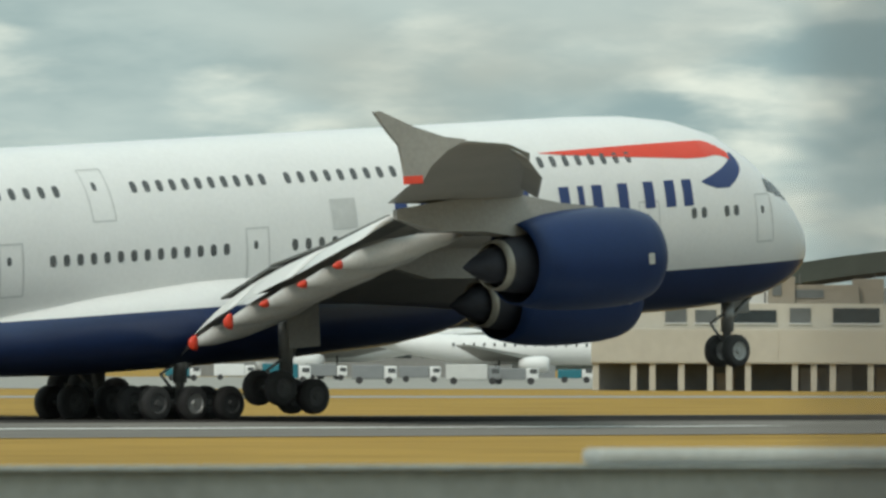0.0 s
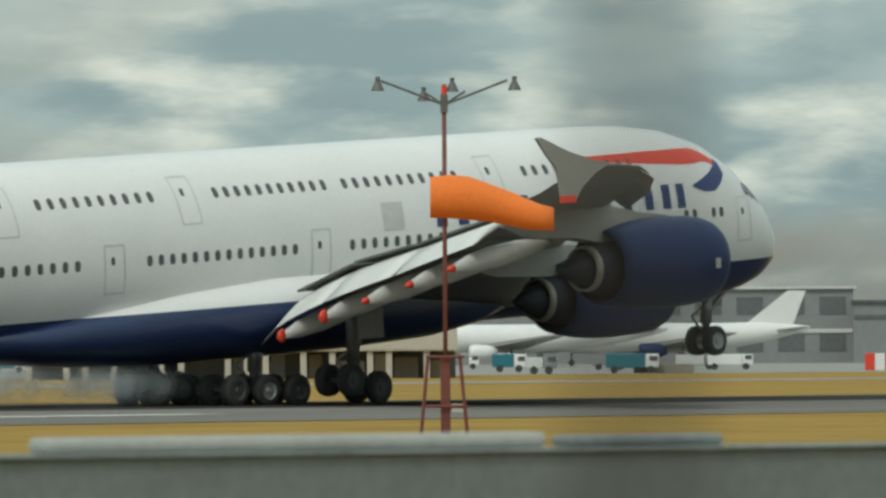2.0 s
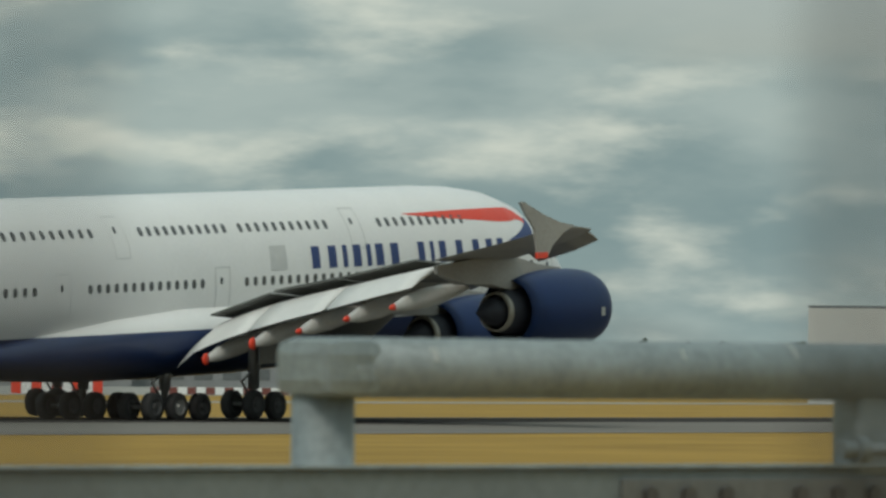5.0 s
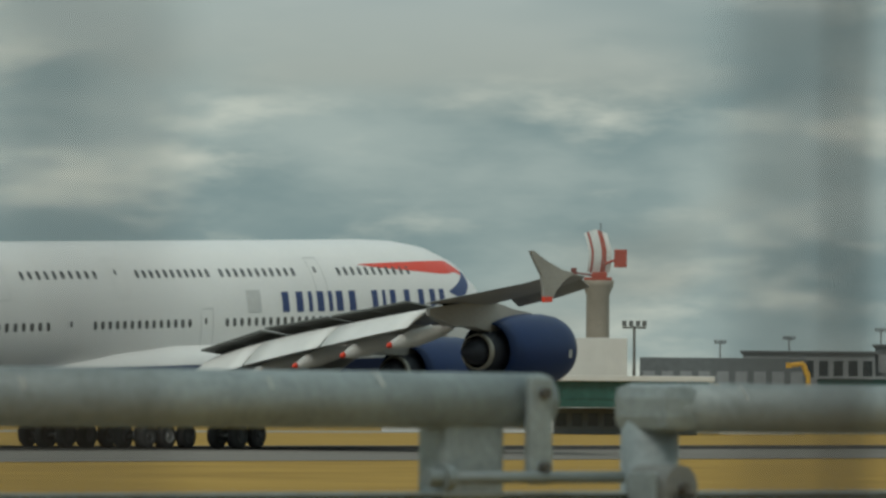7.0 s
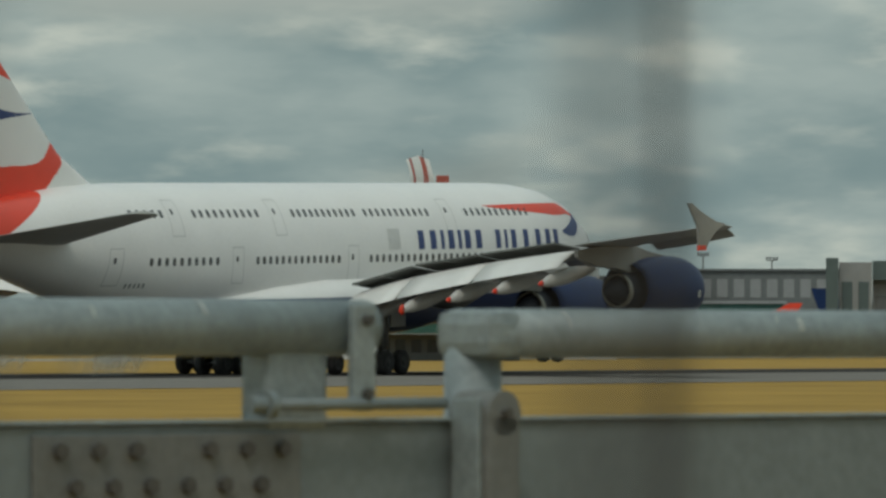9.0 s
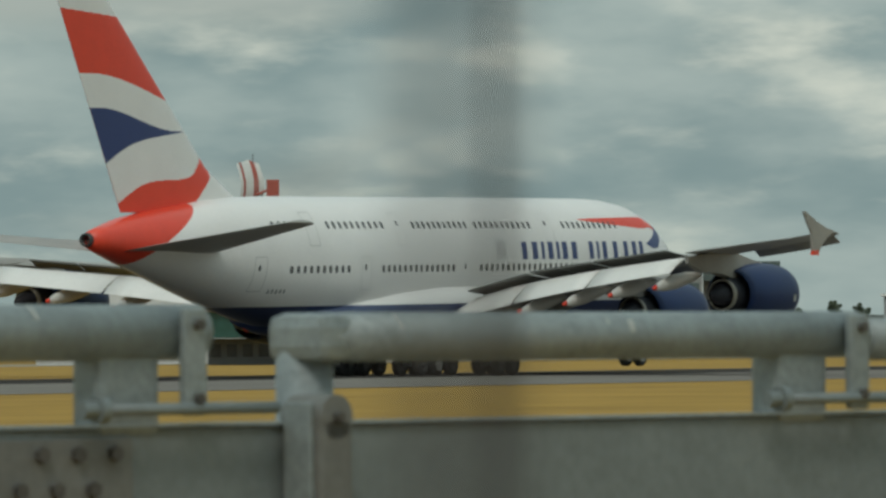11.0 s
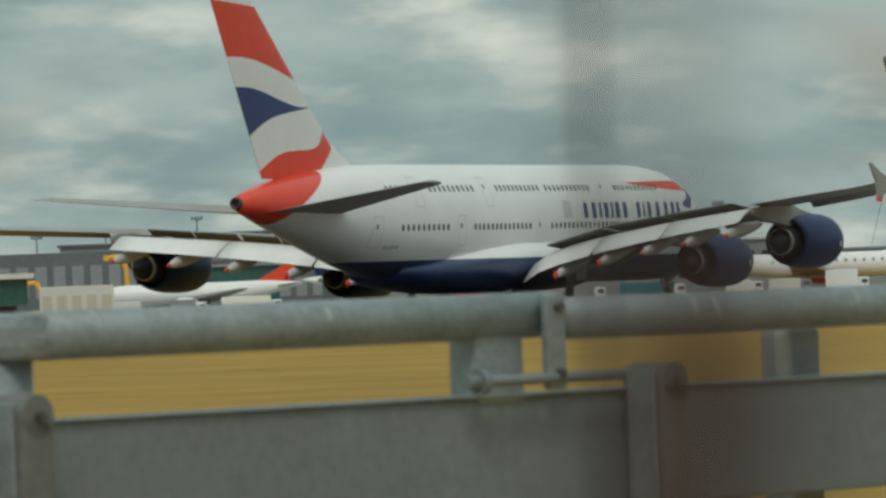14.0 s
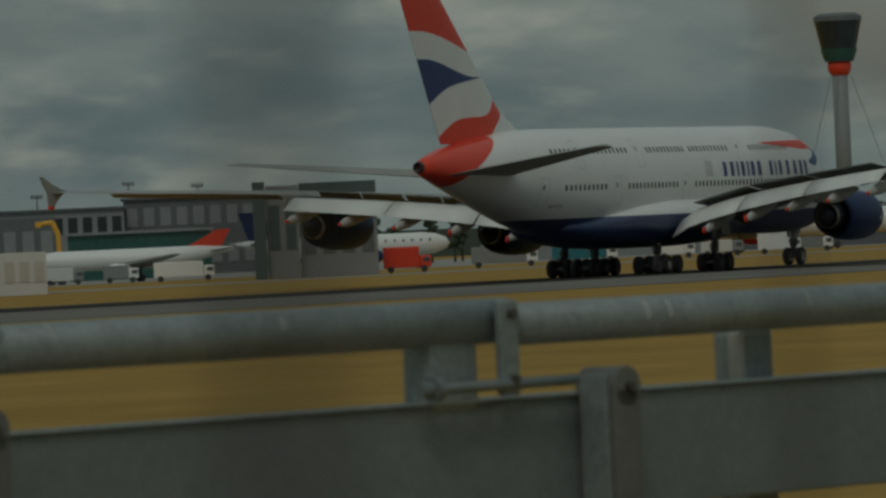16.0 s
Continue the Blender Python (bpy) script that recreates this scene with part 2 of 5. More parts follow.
def box(bm, x0, x1, y0, y1, z0, z1, bevel=0.0):
    r = bmesh.ops.create_cube(bm, size=1.0, matrix=Matrix.LocRotScale(((x0 + x1) / 2, (y0 + y1) / 2, (z0 + z1) / 2), None, (abs(x1 - x0), abs(y1 - y0), abs(z1 - z0))))
    if bevel:
        es = {e for v in r["verts"] for e in v.link_edges}
        bmesh.ops.bevel(bm, geom=list(es), offset=bevel, segments=2, affect="EDGES", profile=0.6)
    return r["verts"]


def tube(bm, a, b, r, n=16, r2=None, caps=True):
    a, b = Vector(a), Vector(b)
    q = (b - a).to_track_quat("Z", "Y").to_matrix().to_4x4()
    return bmesh.ops.create_cone(bm, cap_ends=caps, segments=n, radius1=r, radius2=r if r2 is None else r2, depth=(b - a).length,
                                 matrix=Matrix.Translation((a + b) / 2) @ q)["verts"]


def loft(bm, rings, close=True, cap0=True, cap1=True):
    rows = [[bm.verts.new(p) for p in ring] for ring in rings]
    n = len(rows[0])
    for a, b in zip(rows, rows[1:]):
        for i in range(n if close else n - 1):
            j = (i + 1) % n
            bm.faces.new((a[i], a[j], b[j], b[i]))
    if cap0:
        bm.faces.new(rows[0])
    if cap1:
        bm.faces.new(rows[-1])
    return rows


def lathe(bm, profile, centre=(0, 0, 0), n=40, axis=-1.0, cap0=False, cap1=False):
    """profile: (distance along -x, radius)."""
    rings = []
    for d, r in profile:
        rings.append([(centre[0] + axis * d, centre[1] + r * math.cos(2 * math.pi * i / n), centre[2] + r * math.sin(2 * math.pi * i / n)) for i in range(n)])
    loft(bm, rings, True, cap0, cap1)


# ---- ground ----
def strip(name, y0, y1, z, mat, label, x0=-3000, x1=6000, category="ground"):
    bm = bmesh.new()
    nx = 30
    for i in range(nx):
        a, b = x0 + (x1 - x0) * i / nx, x0 + (x1 - x0) * (i + 1) / nx
        bm.faces.new([bm.verts.new(p) for p in ((a, y0, z), (b, y0, z), (b, y1, z), (a, y1, z))])
    bmesh.ops.remove_doubles(bm, verts=bm.verts, dist=0.001)
    return tagged(part(name, bm, mat), label, category, kind="structure")


strip("ground", -3000, 4500, 0.0, M["grass"], "dry yellow mown grass of the airfield")
strip("runway", 151.0, 213.0, 0.02, M["asphalt"], "long grey asphalt runway", category="runway")
strip("runway_wear", 189.0, 210.5, 0.028, M["rubber"], "dark rubber streaks on the runway", category="runway")
strip("runway_line", 169.8, 172.2, 0.034, M["paint"], "white painted runway edge line", x1=167, category="marking")
strip("taxiway", 330, 352, 0.02, M["apron"], "pale concrete taxiway beyond the grass", category="taxiway")
strip("apron", 455, 900, 0.02, M["apron"], "wide concrete apron before the terminals", category="apron")


# ---- the airliner: x forward, origin on the body gear's axle ----
def A(s, y, z):
    """Local place from the station behind the nose, the offset to port and the height over the ground."""
    return Vector((36.0 - s, y, z - 0.7))


FUSE = [(0.02, 4.78, 4.98, 0.10), (0.3, 4.25, 5.55, 0.75), (0.9, 3.72, 6.35, 1.38), (1.8, 3.30, 7.25, 2.0), (3.0, 2.98, 8.25, 2.55),
        (4.3, 2.78, 9.2, 2.95), (6.0, 2.66, 10.1, 3.28), (8.0, 2.6, 10.65, 3.46), (10.5, 2.6, 10.93, 3.55), (13, 2.6, 11.0, 3.57),
        (20, 2.6, 11.0, 3.57), (28, 2.6, 11.0, 3.57), (36, 2.6, 11.0, 3.57), (43, 2.6, 11.0, 3.57), (47, 2.7, 11.0, 3.55), (50, 3.0, 11.0, 3.48),
        (53, 3.45, 10.97, 3.33), (56, 4.1, 10.9, 3.08), (59, 4.85, 10.72, 2.72), (62, 5.62, 10.42, 2.27), (65, 6.4, 10.05, 1.75),
        (67.5, 7.05, 9.65, 1.28), (69.5, 7.6, 9.2, 0.85), (70.8, 8.0, 8.85, 0.45)]
EXPO = 2.2


def fuse_at(s):
    for a, b in zip(FUSE, FUSE[1:]):
        if s <= b[0]:
            k = max(0.0, (s - a[0]) / (b[0] - a[0]))
            return [a[i] + (b[i] - a[i]) * k for i in (1, 2, 3)]
    return list(FUSE[-1][1:])


def skin(s, z, out=0.0):
    """Offset from the middle at which the fuselage's skin stands at that station and height."""
    zb, zt, w = fuse_at(s)
    k = min(1.0, abs((z - (zb + zt) / 2) / ((zt - zb) / 2)))
    return w * max(0.0, 1 - k ** EXPO) ** (1 / EXPO) + out


def ring(s, n=56):
    zb, zt, w = fuse_at(s)
    zc, h = (zb + zt) / 2, (zt - zb) / 2
    pts = []
    for i in range(n):
        a = 2 * math.pi * i / n
        c, d = math.cos(a), math.sin(a)
        pts.append(A(s, w * math.copysign(abs(c) ** (2 / EXPO), c), zc + h * math.copysign(abs(d) ** (2 / EXPO), d)))
    return pts


def patch(bm, fn, nu, nv, side=-1):
    """A sheet on the skin: fn(u, v) gives station, height."""
    grid = []
    for i in range(nu + 1):
        col = []
        for j in range(nv + 1):
            s, z, o = fn(i / nu, j / nv)
            col.append(bm.verts.new(A(s, side * skin(s, z, o), z)))
        grid.append(col)
    for i in range(nu):
        for j in range(nv):
            bm.faces.new((grid[i][j], grid[i + 1][j], grid[i + 1][j + 1], grid[i][j + 1]))


airliner = thing("airliner", pose(160, RUNWAY, 0.7), "white four-engined double-deck airliner with navy belly rolling on the runway", "airplane")


def build_fuselage():
    bm = bmesh.new()
    stations = sorted({f[0] for f in FUSE} | {x * 1.5 for x in range(9, 31)})
    loft(bm, [ring(s) for s in stations])
    body = part("fuselage", bm, M["livery"], airliner, "white painted fuselage with navy belly and red tail end", True)
    # wing to body fairing
    bm = bmesh.new()
    rings = []
    for s, w, zb, zt in ((20.5, 3.0, 3.0, 4.6), (22.5, 3.55, 2.45, 5.3), (25, 3.95, 2.15, 5.75), (30, 4.25, 2.0, 6.0), (36, 4.3, 2.0, 5.95), (41, 4.1, 2.05, 5.6), (45, 3.8, 2.25, 5.1), (48.5, 3.35, 2.6, 4.6), (51.5, 2.4, 3.2, 4.2)):
        r = []
        for i in range(44):
            a = 2 * math.pi * i / 44
            c, d = math.cos(a), math.sin(a)
            r.append(A(s, w * math.copysign(abs(c) ** 0.78, c), (zb + zt) / 2 + (zt - zb) / 2 * math.copysign(abs(d) ** 0.78, d)))
        rings.append(r)
    loft(bm, rings)
    part("belly_fairing", bm, M["livery"], airliner, "smooth white and navy belly fairing", True)
    # tail cone's exhaust
    bm = bmesh.new()
    lathe(bm, [(0, 0.42), (0.35, 0.38), (0.35, 0.30), (0.05, 0.28), (0.05, 0.02)], A(70.75, 0, 8.43), 20)
    part("tail_exhaust", bm, M["darkmetal"], airliner, "dark auxiliary exhaust outlet", True)
    return body


fuselage = build_fuselage()


def build_windows():
    def pane_mesh(s, z, w, h, side):
        bm = bmesh.new()
        pts = []
        for i in range(12):
            a = 2 * math.pi * i / 12
            c, d = math.cos(a), math.sin(a)
            ss, zz = s + w / 2 * math.copysign(abs(c) ** 0.7, c), z + h / 2 * math.copysign(abs(d) ** 0.7, d)
            pts.append((ss, zz))
        outer = [bm.verts.new(A(a, side * skin(a, b, 0.018), b)) for a, b in pts]
        inner = [bm.verts.new(A(a, side * skin(a, b, -0.04), b)) for a, b in pts]
        bm.faces.new(outer)
        for i in range(12):
            bm.faces.new((outer[i], outer[(i + 1) % 12], inner[(i + 1) % 12], inner[i]))
        return bm
    rows = [(6.6, 53.6, 47.4, 10), (6.6, 43.3, 34.7, 14), (6.6, 31.2, 13.2, 27), (6.75, 9.4, 8.8, 2), (6.75, 7.4, 6.8, 2),
            (9.24, 55.0, 52.2, 5), (9.24, 49.0, 42.6, 10), (9.24, 38.8, 32.3, 11), (9.24, 31.0, 24.1, 11), (9.24, 19.6, 12.6, 11)]
    for side in (-1, 1):
        for z, s0, s1, n in rows:
            for i in range(n):
                s = s0 + (s1 - s0) * i / max(1, n - 1)
                part("cabin_window", pane_mesh(s, z, 0.30, 0.46, side), M["glass"], fuselage)
    # doors: a proud frame line round each leaf and a small window
    for side in (-1, 1):
        for s, zc in ((56.6, 6.35), (45.3, 6.35), (33.1, 6.35), (12.0, 6.35), (4.9, 6.35), (51.0, 9.0), (40.6, 9.0), (21.8, 9.0)):
            w, h = 0.56, 1.0
            bm = bmesh.new()
            for (a, b, c, d) in ((-w, -h, w, -h), (w, -h, w, h), (w, h, -w, h), (-w, h, -w, -h)):
                k = 0.035
                def edge(u, v, a=a, b=b, c=c, d=d, s=s, zc=zc):
                    horiz = abs(a - c) > abs(b - d)
                    su = a + (c - a) * u + (0 if horiz else (v - 0.5) * 2 * k)
                    zu = b + (d - b) * u + ((v - 0.5) * 2 * k if horiz else 0)
                    return s + su, zc + zu, 0.012
                patch(bm, edge, 8, 1, side)
            part("door_frame", bm, M["line"], fuselage, "thin grey outline of a cabin door")
            part("cabin_window", pane_mesh(s + 0.1, zc + 0.35, 0.2, 0.34, side), M["glass"], fuselage)
    # flight deck glazing
    for side in (-1, 1):
        for s0, s1, z0, z1 in ((2.3, 3.0, 6.95, 7.5), (3.05, 3.7, 7.15, 7.75), (3.75, 4.4, 7.35, 7.9)):
            bm = bmesh.new()
            patch(bm, lambda u, v: (s0 + (s1 - s0) * u, z0 + (z1 - z0) * v + 0.1 * u, 0.02), 3, 3, side)
            part("flight_deck_window", bm, M["glass"], fuselage, "dark flight deck pane")


build_windows()


def build_marks():
    for side in (-1, 1):
        def red(u, v):
            s = 17.4 - 11.0 * u
            top = 9.62 + 0.13 * math.sin(u * math.pi * 0.6) - 0.55 * max(0, u - 0.86) / 0.14 * max(0, u - 0.86) / 0.14
            thick = 0.72 * min(1.0, u / 0.75) ** 0.8 * (1 - 0.55 * max(0, (u - 0.86) / 0.14))
            return s, top - thick * v, 0.016
        bm = bmesh.new()
        patch(bm, red, 40, 5, side)
        part("red_ribbon", bm, M["red"], fuselage, "red ribbon emblem along the upper deck")

        def blue(u, v):
            z = 9.18 - 1.45 * u
            front = 6.15 - 0.35 * math.sin(math.pi * u) + 0.9 * u * u
            back = 6.75 + 2.05 * min(1, u / 0.8) - 0.9 * max(0, u - 0.8) / 0.2
            return front + (back - front) * v * (0.25 + 0.75 * min(1, u * 1.3)), z, 0.014
        bm = bmesh.new()
        patch(bm, blue, 14, 10, side)
        part("blue_ribbon", bm, M["blue"], fuselage, "navy folded end of the ribbon emblem")
        # airline name as plain navy bars
        for s0, s1, widths in ((26.1, 18.3, (0.9, 0.95, 0.4, 0.85, 0.4, 0.7, 1.0)), (17.2, 9.3, (1.0, 0.4, 0.95, 1.4, 1.0, 0.9, 0.7))):
            unit = (s0 - s1) / (sum(widths) + 0.16 * 6)
            a = s0
            for w in widths:
                ink = unit * (0.30 + 0.22 * (w > 0.6))
                mid = a - unit * w / 2
                bm = bmesh.new()
                patch(bm, lambda u, v: (mid + ink / 2 - ink * u, 7.08 + 1.1 * v, 0.016), 3, 6, side)
                part("name_bar", bm, M["blue"], fuselage)
                a -= unit * (w + 0.16)
        for i in range(5):
            a = 55.4 - 0.36 * i
            bm = bmesh.new()
            patch(bm, lambda u, v: (a - 0.16 * u, 5.2 + 0.24 * v, 0.014), 2, 2, side)
            part("registration_bar", bm, M["greyclad"], fuselage)
        bm = bmesh.new()
        patch(bm, lambda u, v: (29.2 - 1.3 * u, 7.1 + 1.2 * v, 0.014), 4, 6, side)
        part("crest", bm, M["line"], fuselage, "pale grey crest emblem")


build_marks()


def foil(s0, s1, y, z0, z1, t, n=14):
    """A wing section: leading edge at s0, trailing edge at s1."""
    up, lo = [], []
    for i in range(n + 1):
        k = 0.5 - 0.5 * math.cos(math.pi * i / n)
        th = t * 2.6 * (0.2969 * math.sqrt(k) - 0.126 * k - 0.3516 * k * k + 0.2843 * k ** 3 - 0.1015 * k ** 4)
        zc = z0 + (z1 - z0) * k + t * 0.18 * math.sin(math.pi * k)
        up.append(A(s0 + (s1 - s0) * k, y, zc + th))
        lo.append(A(s0 + (s1 - s0) * k, y, zc - th))
    return up + lo[::-1][1:-1]


FINZ = (10.0, 23.6)


def fin_edges(z):
    le = 56.2 + (z - 11.0) * 1.10 - max(0, 12.6 - z) * 0.8
    te = 67.3 + (z - 10.0) * 0.53
    return min(le, te - 3.4), te


def build_tail():
    bm = bmesh.new()
    nz, nu = 230, 150

    def colour(u, z):
        # u: 0 at the trailing edge, 1 at the leading edge
        w = math.sin(u * math.pi * 2)
        red1 = 17.95 - 1.35 * u + 0.38 * math.sin(u * math.pi * 1.15)
        top = 21.6 - 0.4 * u
        bt = 15.95 - 1.2 * u + 0.25 * w
        bb = 14.72 - 1.95 * (1 - u) ** 2 + 0.10 * w
        r2 = 10.5 + 2.75 * u + 0.40 * w
        le, te = fin_edges(z)
        back = te + (le - te) * u > 57.8 + max(0.0, 12.0 - z) * 1.3
        if red1 < z < top or (z < r2 and back):
            return 1
        if bb < z < bt:
            return 2
        return 0
    for side in (-1, 1):
        grid = []
        for j in range(nz + 1):
            z = FINZ[0] + (FINZ[1] - FINZ[0]) * j / nz
            le, te = fin_edges(z)
            row = []
            for i in range(nu + 1):
                u = i / nu
                k = 1 - u
                th = (te - le) * 0.11 * 2.6 * (0.2969 * math.sqrt(k) - 0.126 * k - 0.3516 * k * k + 0.2843 * k ** 3 - 0.1015 * k ** 4)
                row.append(bm.verts.new(A(te + (le - te) * u, side * max(0.0, th), z)))
            grid.append(row)
        for j in range(nz):
            for i in range(nu):
                f = bm.faces.new((grid[j][i], grid[j][i + 1], grid[j + 1][i + 1], grid[j + 1][i]))
                f.material_index = colour((i + 0.5) / nu, FINZ[0] + (FINZ[1] - FINZ[0]) * (j + 0.5) / nz)
    bmesh.ops.remove_doubles(bm, verts=bm.verts, dist=0.002)
    bmesh.ops.holes_fill(bm, edges=[e for e in bm.edges if e.is_boundary], sides=0)
    part("tail_fin", bm, [M["white"], M["red"], M["blue"]], airliner, "tall tail fin with waving red, white and navy flag design", True)
    for side in (-1, 1):
        bm = bmesh.new()
        loft(bm, [foil(58.5, 68.4, side * 0.8, 7.55, 7.75, 1.15), foil(60.4, 68.9, side * 2.4, 7.75, 7.95, 1.05), foil(69.2, 72.3, side * 14.0, 9.15, 9.2, 0.5), foil(70.2, 72.4, side * 14.5, 9.2, 9.23, 0.16)])
        part("tailplane", bm, M["wing"], airliner, "grey horizontal tailplane", True)


build_tail()

# ---- wings in an inner and an outer piece that bend upward under load ----
HINGE_IN, HINGE_OUT = 3.2, 17.0
WING = {  # span: leading edge, trailing edge, heights, thickness; the flaps lie behind it out to 24.3
    2.6: (19.8, 33.9, 3.5, 4.0, 2.2), 7.0: (23.6, 35.4, 4.7, 4.85, 1.8), 11.0: (26.8, 36.9, 5.5, 5.65, 1.45), 14.8: (29.9, 38.1, 6.1, 6.2, 1.15), 17.0: (31.7, 38.9, 6.45, 6.45, 1.0),
    21.0: (35.0, 40.2, 6.95, 6.88, 0.82), 24.3: (37.7, 41.4, 7.3, 7.2, 0.66), 24.45: (37.8, 44.3, 7.3, 7.35, 0.70), 30.0: (42.4, 47.7, 7.75, 7.8, 0.52), 35.0: (46.8, 51.8, 8.15, 8.12, 0.40),
    37.2: (49.7, 53.8, 8.35, 8.3, 0.30), 38.2: (52.2, 55.0, 8.45, 8.4, 0.16)}


def wing_at(y):
    ks = sorted(WING)
    for a, b in zip(ks, ks[1:]):
        if y <= b:
            k = (y - a) / (b - a)
            return [WING[a][i] + (WING[b][i] - WING[a][i]) * k for i in range(5)]
    return list(WING[ks[-1]])


def nacelle(parent, s, y, z, side):
    """Engine pod whose middle stands at that station."""
    c = A(s - 2.85, side * y, z)
    bm = bmesh.new()
    lathe(bm, [(0.6, 1.27), (0.05, 1.34), (-0.25, 1.44), (-0.3, 1.52), (-0.20, 1.62), (0.2, 1.74), (1.0, 1.83), (2.4, 1.86), (3.6, 1.83), (4.7, 1.73), (5.5, 1.58), (6.0, 1.46), (6.0, 1.43), (5.0, 1.42), (4.0, 1.42)], c, 48)
    part("engine_cowl", bm, M["navy"], parent, "glossy navy engine cowling", True)
    bm = bmesh.new()
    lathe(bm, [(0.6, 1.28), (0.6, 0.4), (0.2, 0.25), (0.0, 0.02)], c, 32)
    part("fan", bm, M["darkmetal"], parent, "dark fan face with spinner", True)
    bm = bmesh.new()
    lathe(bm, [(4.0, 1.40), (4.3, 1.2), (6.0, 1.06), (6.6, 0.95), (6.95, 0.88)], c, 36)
    part("core_cowl", bm, M["duct"], parent, "dark engine core cowling", True)
    bm = bmesh.new()
    lathe(bm, [(6.72, 0.94), (7.02, 0.885), (7.02, 0.82), (6.72, 0.82)], c, 36)
    part("nozzle_ring", bm, M["steelnozzle"], parent, "bare metal exhaust nozzle ring", True)
    bm = bmesh.new()
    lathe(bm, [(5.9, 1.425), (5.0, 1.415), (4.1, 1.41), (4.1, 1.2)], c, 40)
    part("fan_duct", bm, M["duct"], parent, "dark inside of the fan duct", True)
    bm = bmesh.new()
    lathe(bm, [(6.6, 0.72), (7.2, 0.62), (7.8, 0.38), (8.4, 0.05)], c, 28, cap1=True)
    part("exhaust_plug", bm, M["duct"], parent, "dark exhaust cone", True)
    # pylon
    le, te, z0, z1, t = wing_at(y)
    bm = bmesh.new()
    rings = []
    for ss, zt, zb, w in ((s - 1.2, z + 1.88, z + 1.6, 0.10), (s + 0.8, z + 2.1, z + 1.2, 0.26), (s + 2.8, z0 + 0.05, z + 0.9, 0.34), (le + 2.4, z0 + 0.1, z0 - 1.2, 0.40), (le + 4.4, z0 - 0.05, z0 - 1.1, 0.32), (le + 6.2, z0 - 0.2, z0 - 0.55, 0.10)):
        yy = side * y
        rings.append([A(ss, yy - w, zb), A(ss, yy + w, zb), A(ss, yy + w, zt), A(ss, yy - w, zt)])
    loft(bm, rings)
    part("engine_pylon", bm, M["wing"], parent, "grey engine pylon")
    # access plate mark
    bm = bmesh.new()
    pts = []
    for d, da in ((0.62, -0.25), (0.92, -0.25), (0.95, -0.03), (0.65, -0.03)):
        pts.append(bm.verts.new((c[0] - d, c[1] + side * 1.835 * math.cos(da), c[2] + 1.835 * math.sin(da))))
    bm.faces.new(pts)
    part("access_mark", bm, M["lead"], parent, "small pale square mark")


def flap_rows(y):
    """Deflected flap: leading edge and trailing edge (station, height) at that span."""
    k = (y - 4.4) / (24.0 - 4.4)
    te = (38.0 + (45.3 - 38.0) * k, 2.6 + (6.15 - 2.6) * (k ** 0.62))
    ch, dr = 2.4 - 0.2 * k, 1.40 - 0.48 * k
    return te[0] - ch, te[0], te[1] + dr, te[1]


def flap(parent, y0, y1, side):
    bm = bmesh.new()
    rings = []
    for i in range(5):
        y = y0 + (y1 - y0) * i / 4
        a, b, z0, z1 = flap_rows(y)
        rings.append(foil(a, b, side * y, z0, z1, 0.42, 10))
    loft(bm, rings)
    part("flap", bm, M["flap"], parent, "pale grey extended trailing-edge flap", True)


def track_fairing(parent, y, side):
    a, b, z0, z1 = flap_rows(y)
    bm = bmesh.new()
    prof = [(0, 0.05), (0.8, 0.26), (2.2, 0.40), (3.6, 0.46), (5.0, 0.35), (5.9, 0.15)]
    rings = []
    for d, r in prof:
        k = d / 5.9
        ss = b - 5.1 + d
        zc = z0 - 0.95 + (z1 - 0.75 - z0 + 0.95) * k ** 1.2
        rings.append([A(ss, side * y + r * 0.8 * math.cos(2 * math.pi * i / 14), zc + r * math.sin(2 * math.pi * i / 14)) for i in range(14)])
    loft(bm, rings)
    part("flap_track_fairing", bm, M["fairing"], parent, "pale canoe-shaped flap track fairing", True)
    bm = bmesh.new()
    ss = b + 0.8
    tall = 1.9 if y < 13 else 1.0
    zc = z1 - 0.75
    loft(bm, [[A(ss + d, side * y + r * 0.8 * math.cos(2 * math.pi * i / 12), zc - 0.1 * d + tall * r * math.sin(2 * math.pi * i / 12) + (tall - 1) * 0.12 * math.sin(2 * math.pi * i / 12) * d) for i in range(12)] for d, r in ((0.003, 0.165), (0.2, 0.125), (0.36, 0.04))])
    part("fairing_tip", bm, M["red"], parent, "red fairing tip", True)


spoilers = []


def spoiler(parent, y0, y1, side, length):
    """Panel hinged on the wing's upper skin before the flap; its own frame lies on the hinge."""
    def top(y):
        te = np.interp(y, (6.5, 11.7, 17.6, 23.1), (5.31, 6.35, 7.0, 7.57))
        return 42.75 - 0.34 * (23 - y) - length, float(te) - length * math.sin(radians(13))
    (sa, za), (sb_, zb) = top(y0), top(y1)
    pa, pb = A(sa, side * y0, za), A(sb_, side * y1, zb)
    yax = (pb - pa).normalized() * side
    xax = Vector((1, 0, 0))
    xax = (xax - yax * xax.dot(yax)).normalized()
    zax = xax.cross(yax)
    mat = Matrix((xax, yax, zax)).transposed().to_4x4()
    mat.translation = pa
    span = (pb - pa).length
    n = max(1, round(span / 3.4))
    for i in range(n):
        bm = bmesh.new()
        a, b = span * i / n + 0.06, span * (i + 1) / n - 0.06
        ya, yb = side * a, side * b
        box(bm, -length, 0, min(ya, yb), max(ya, yb), -0.05, 0.05, 0.03)
        ob = part("spoiler", bm, M["spoiler"], parent, "grey spoiler panel raised on the wing")
        ob.matrix_basis = mat
        spoilers.append((ob, mat))


wing_parts = []


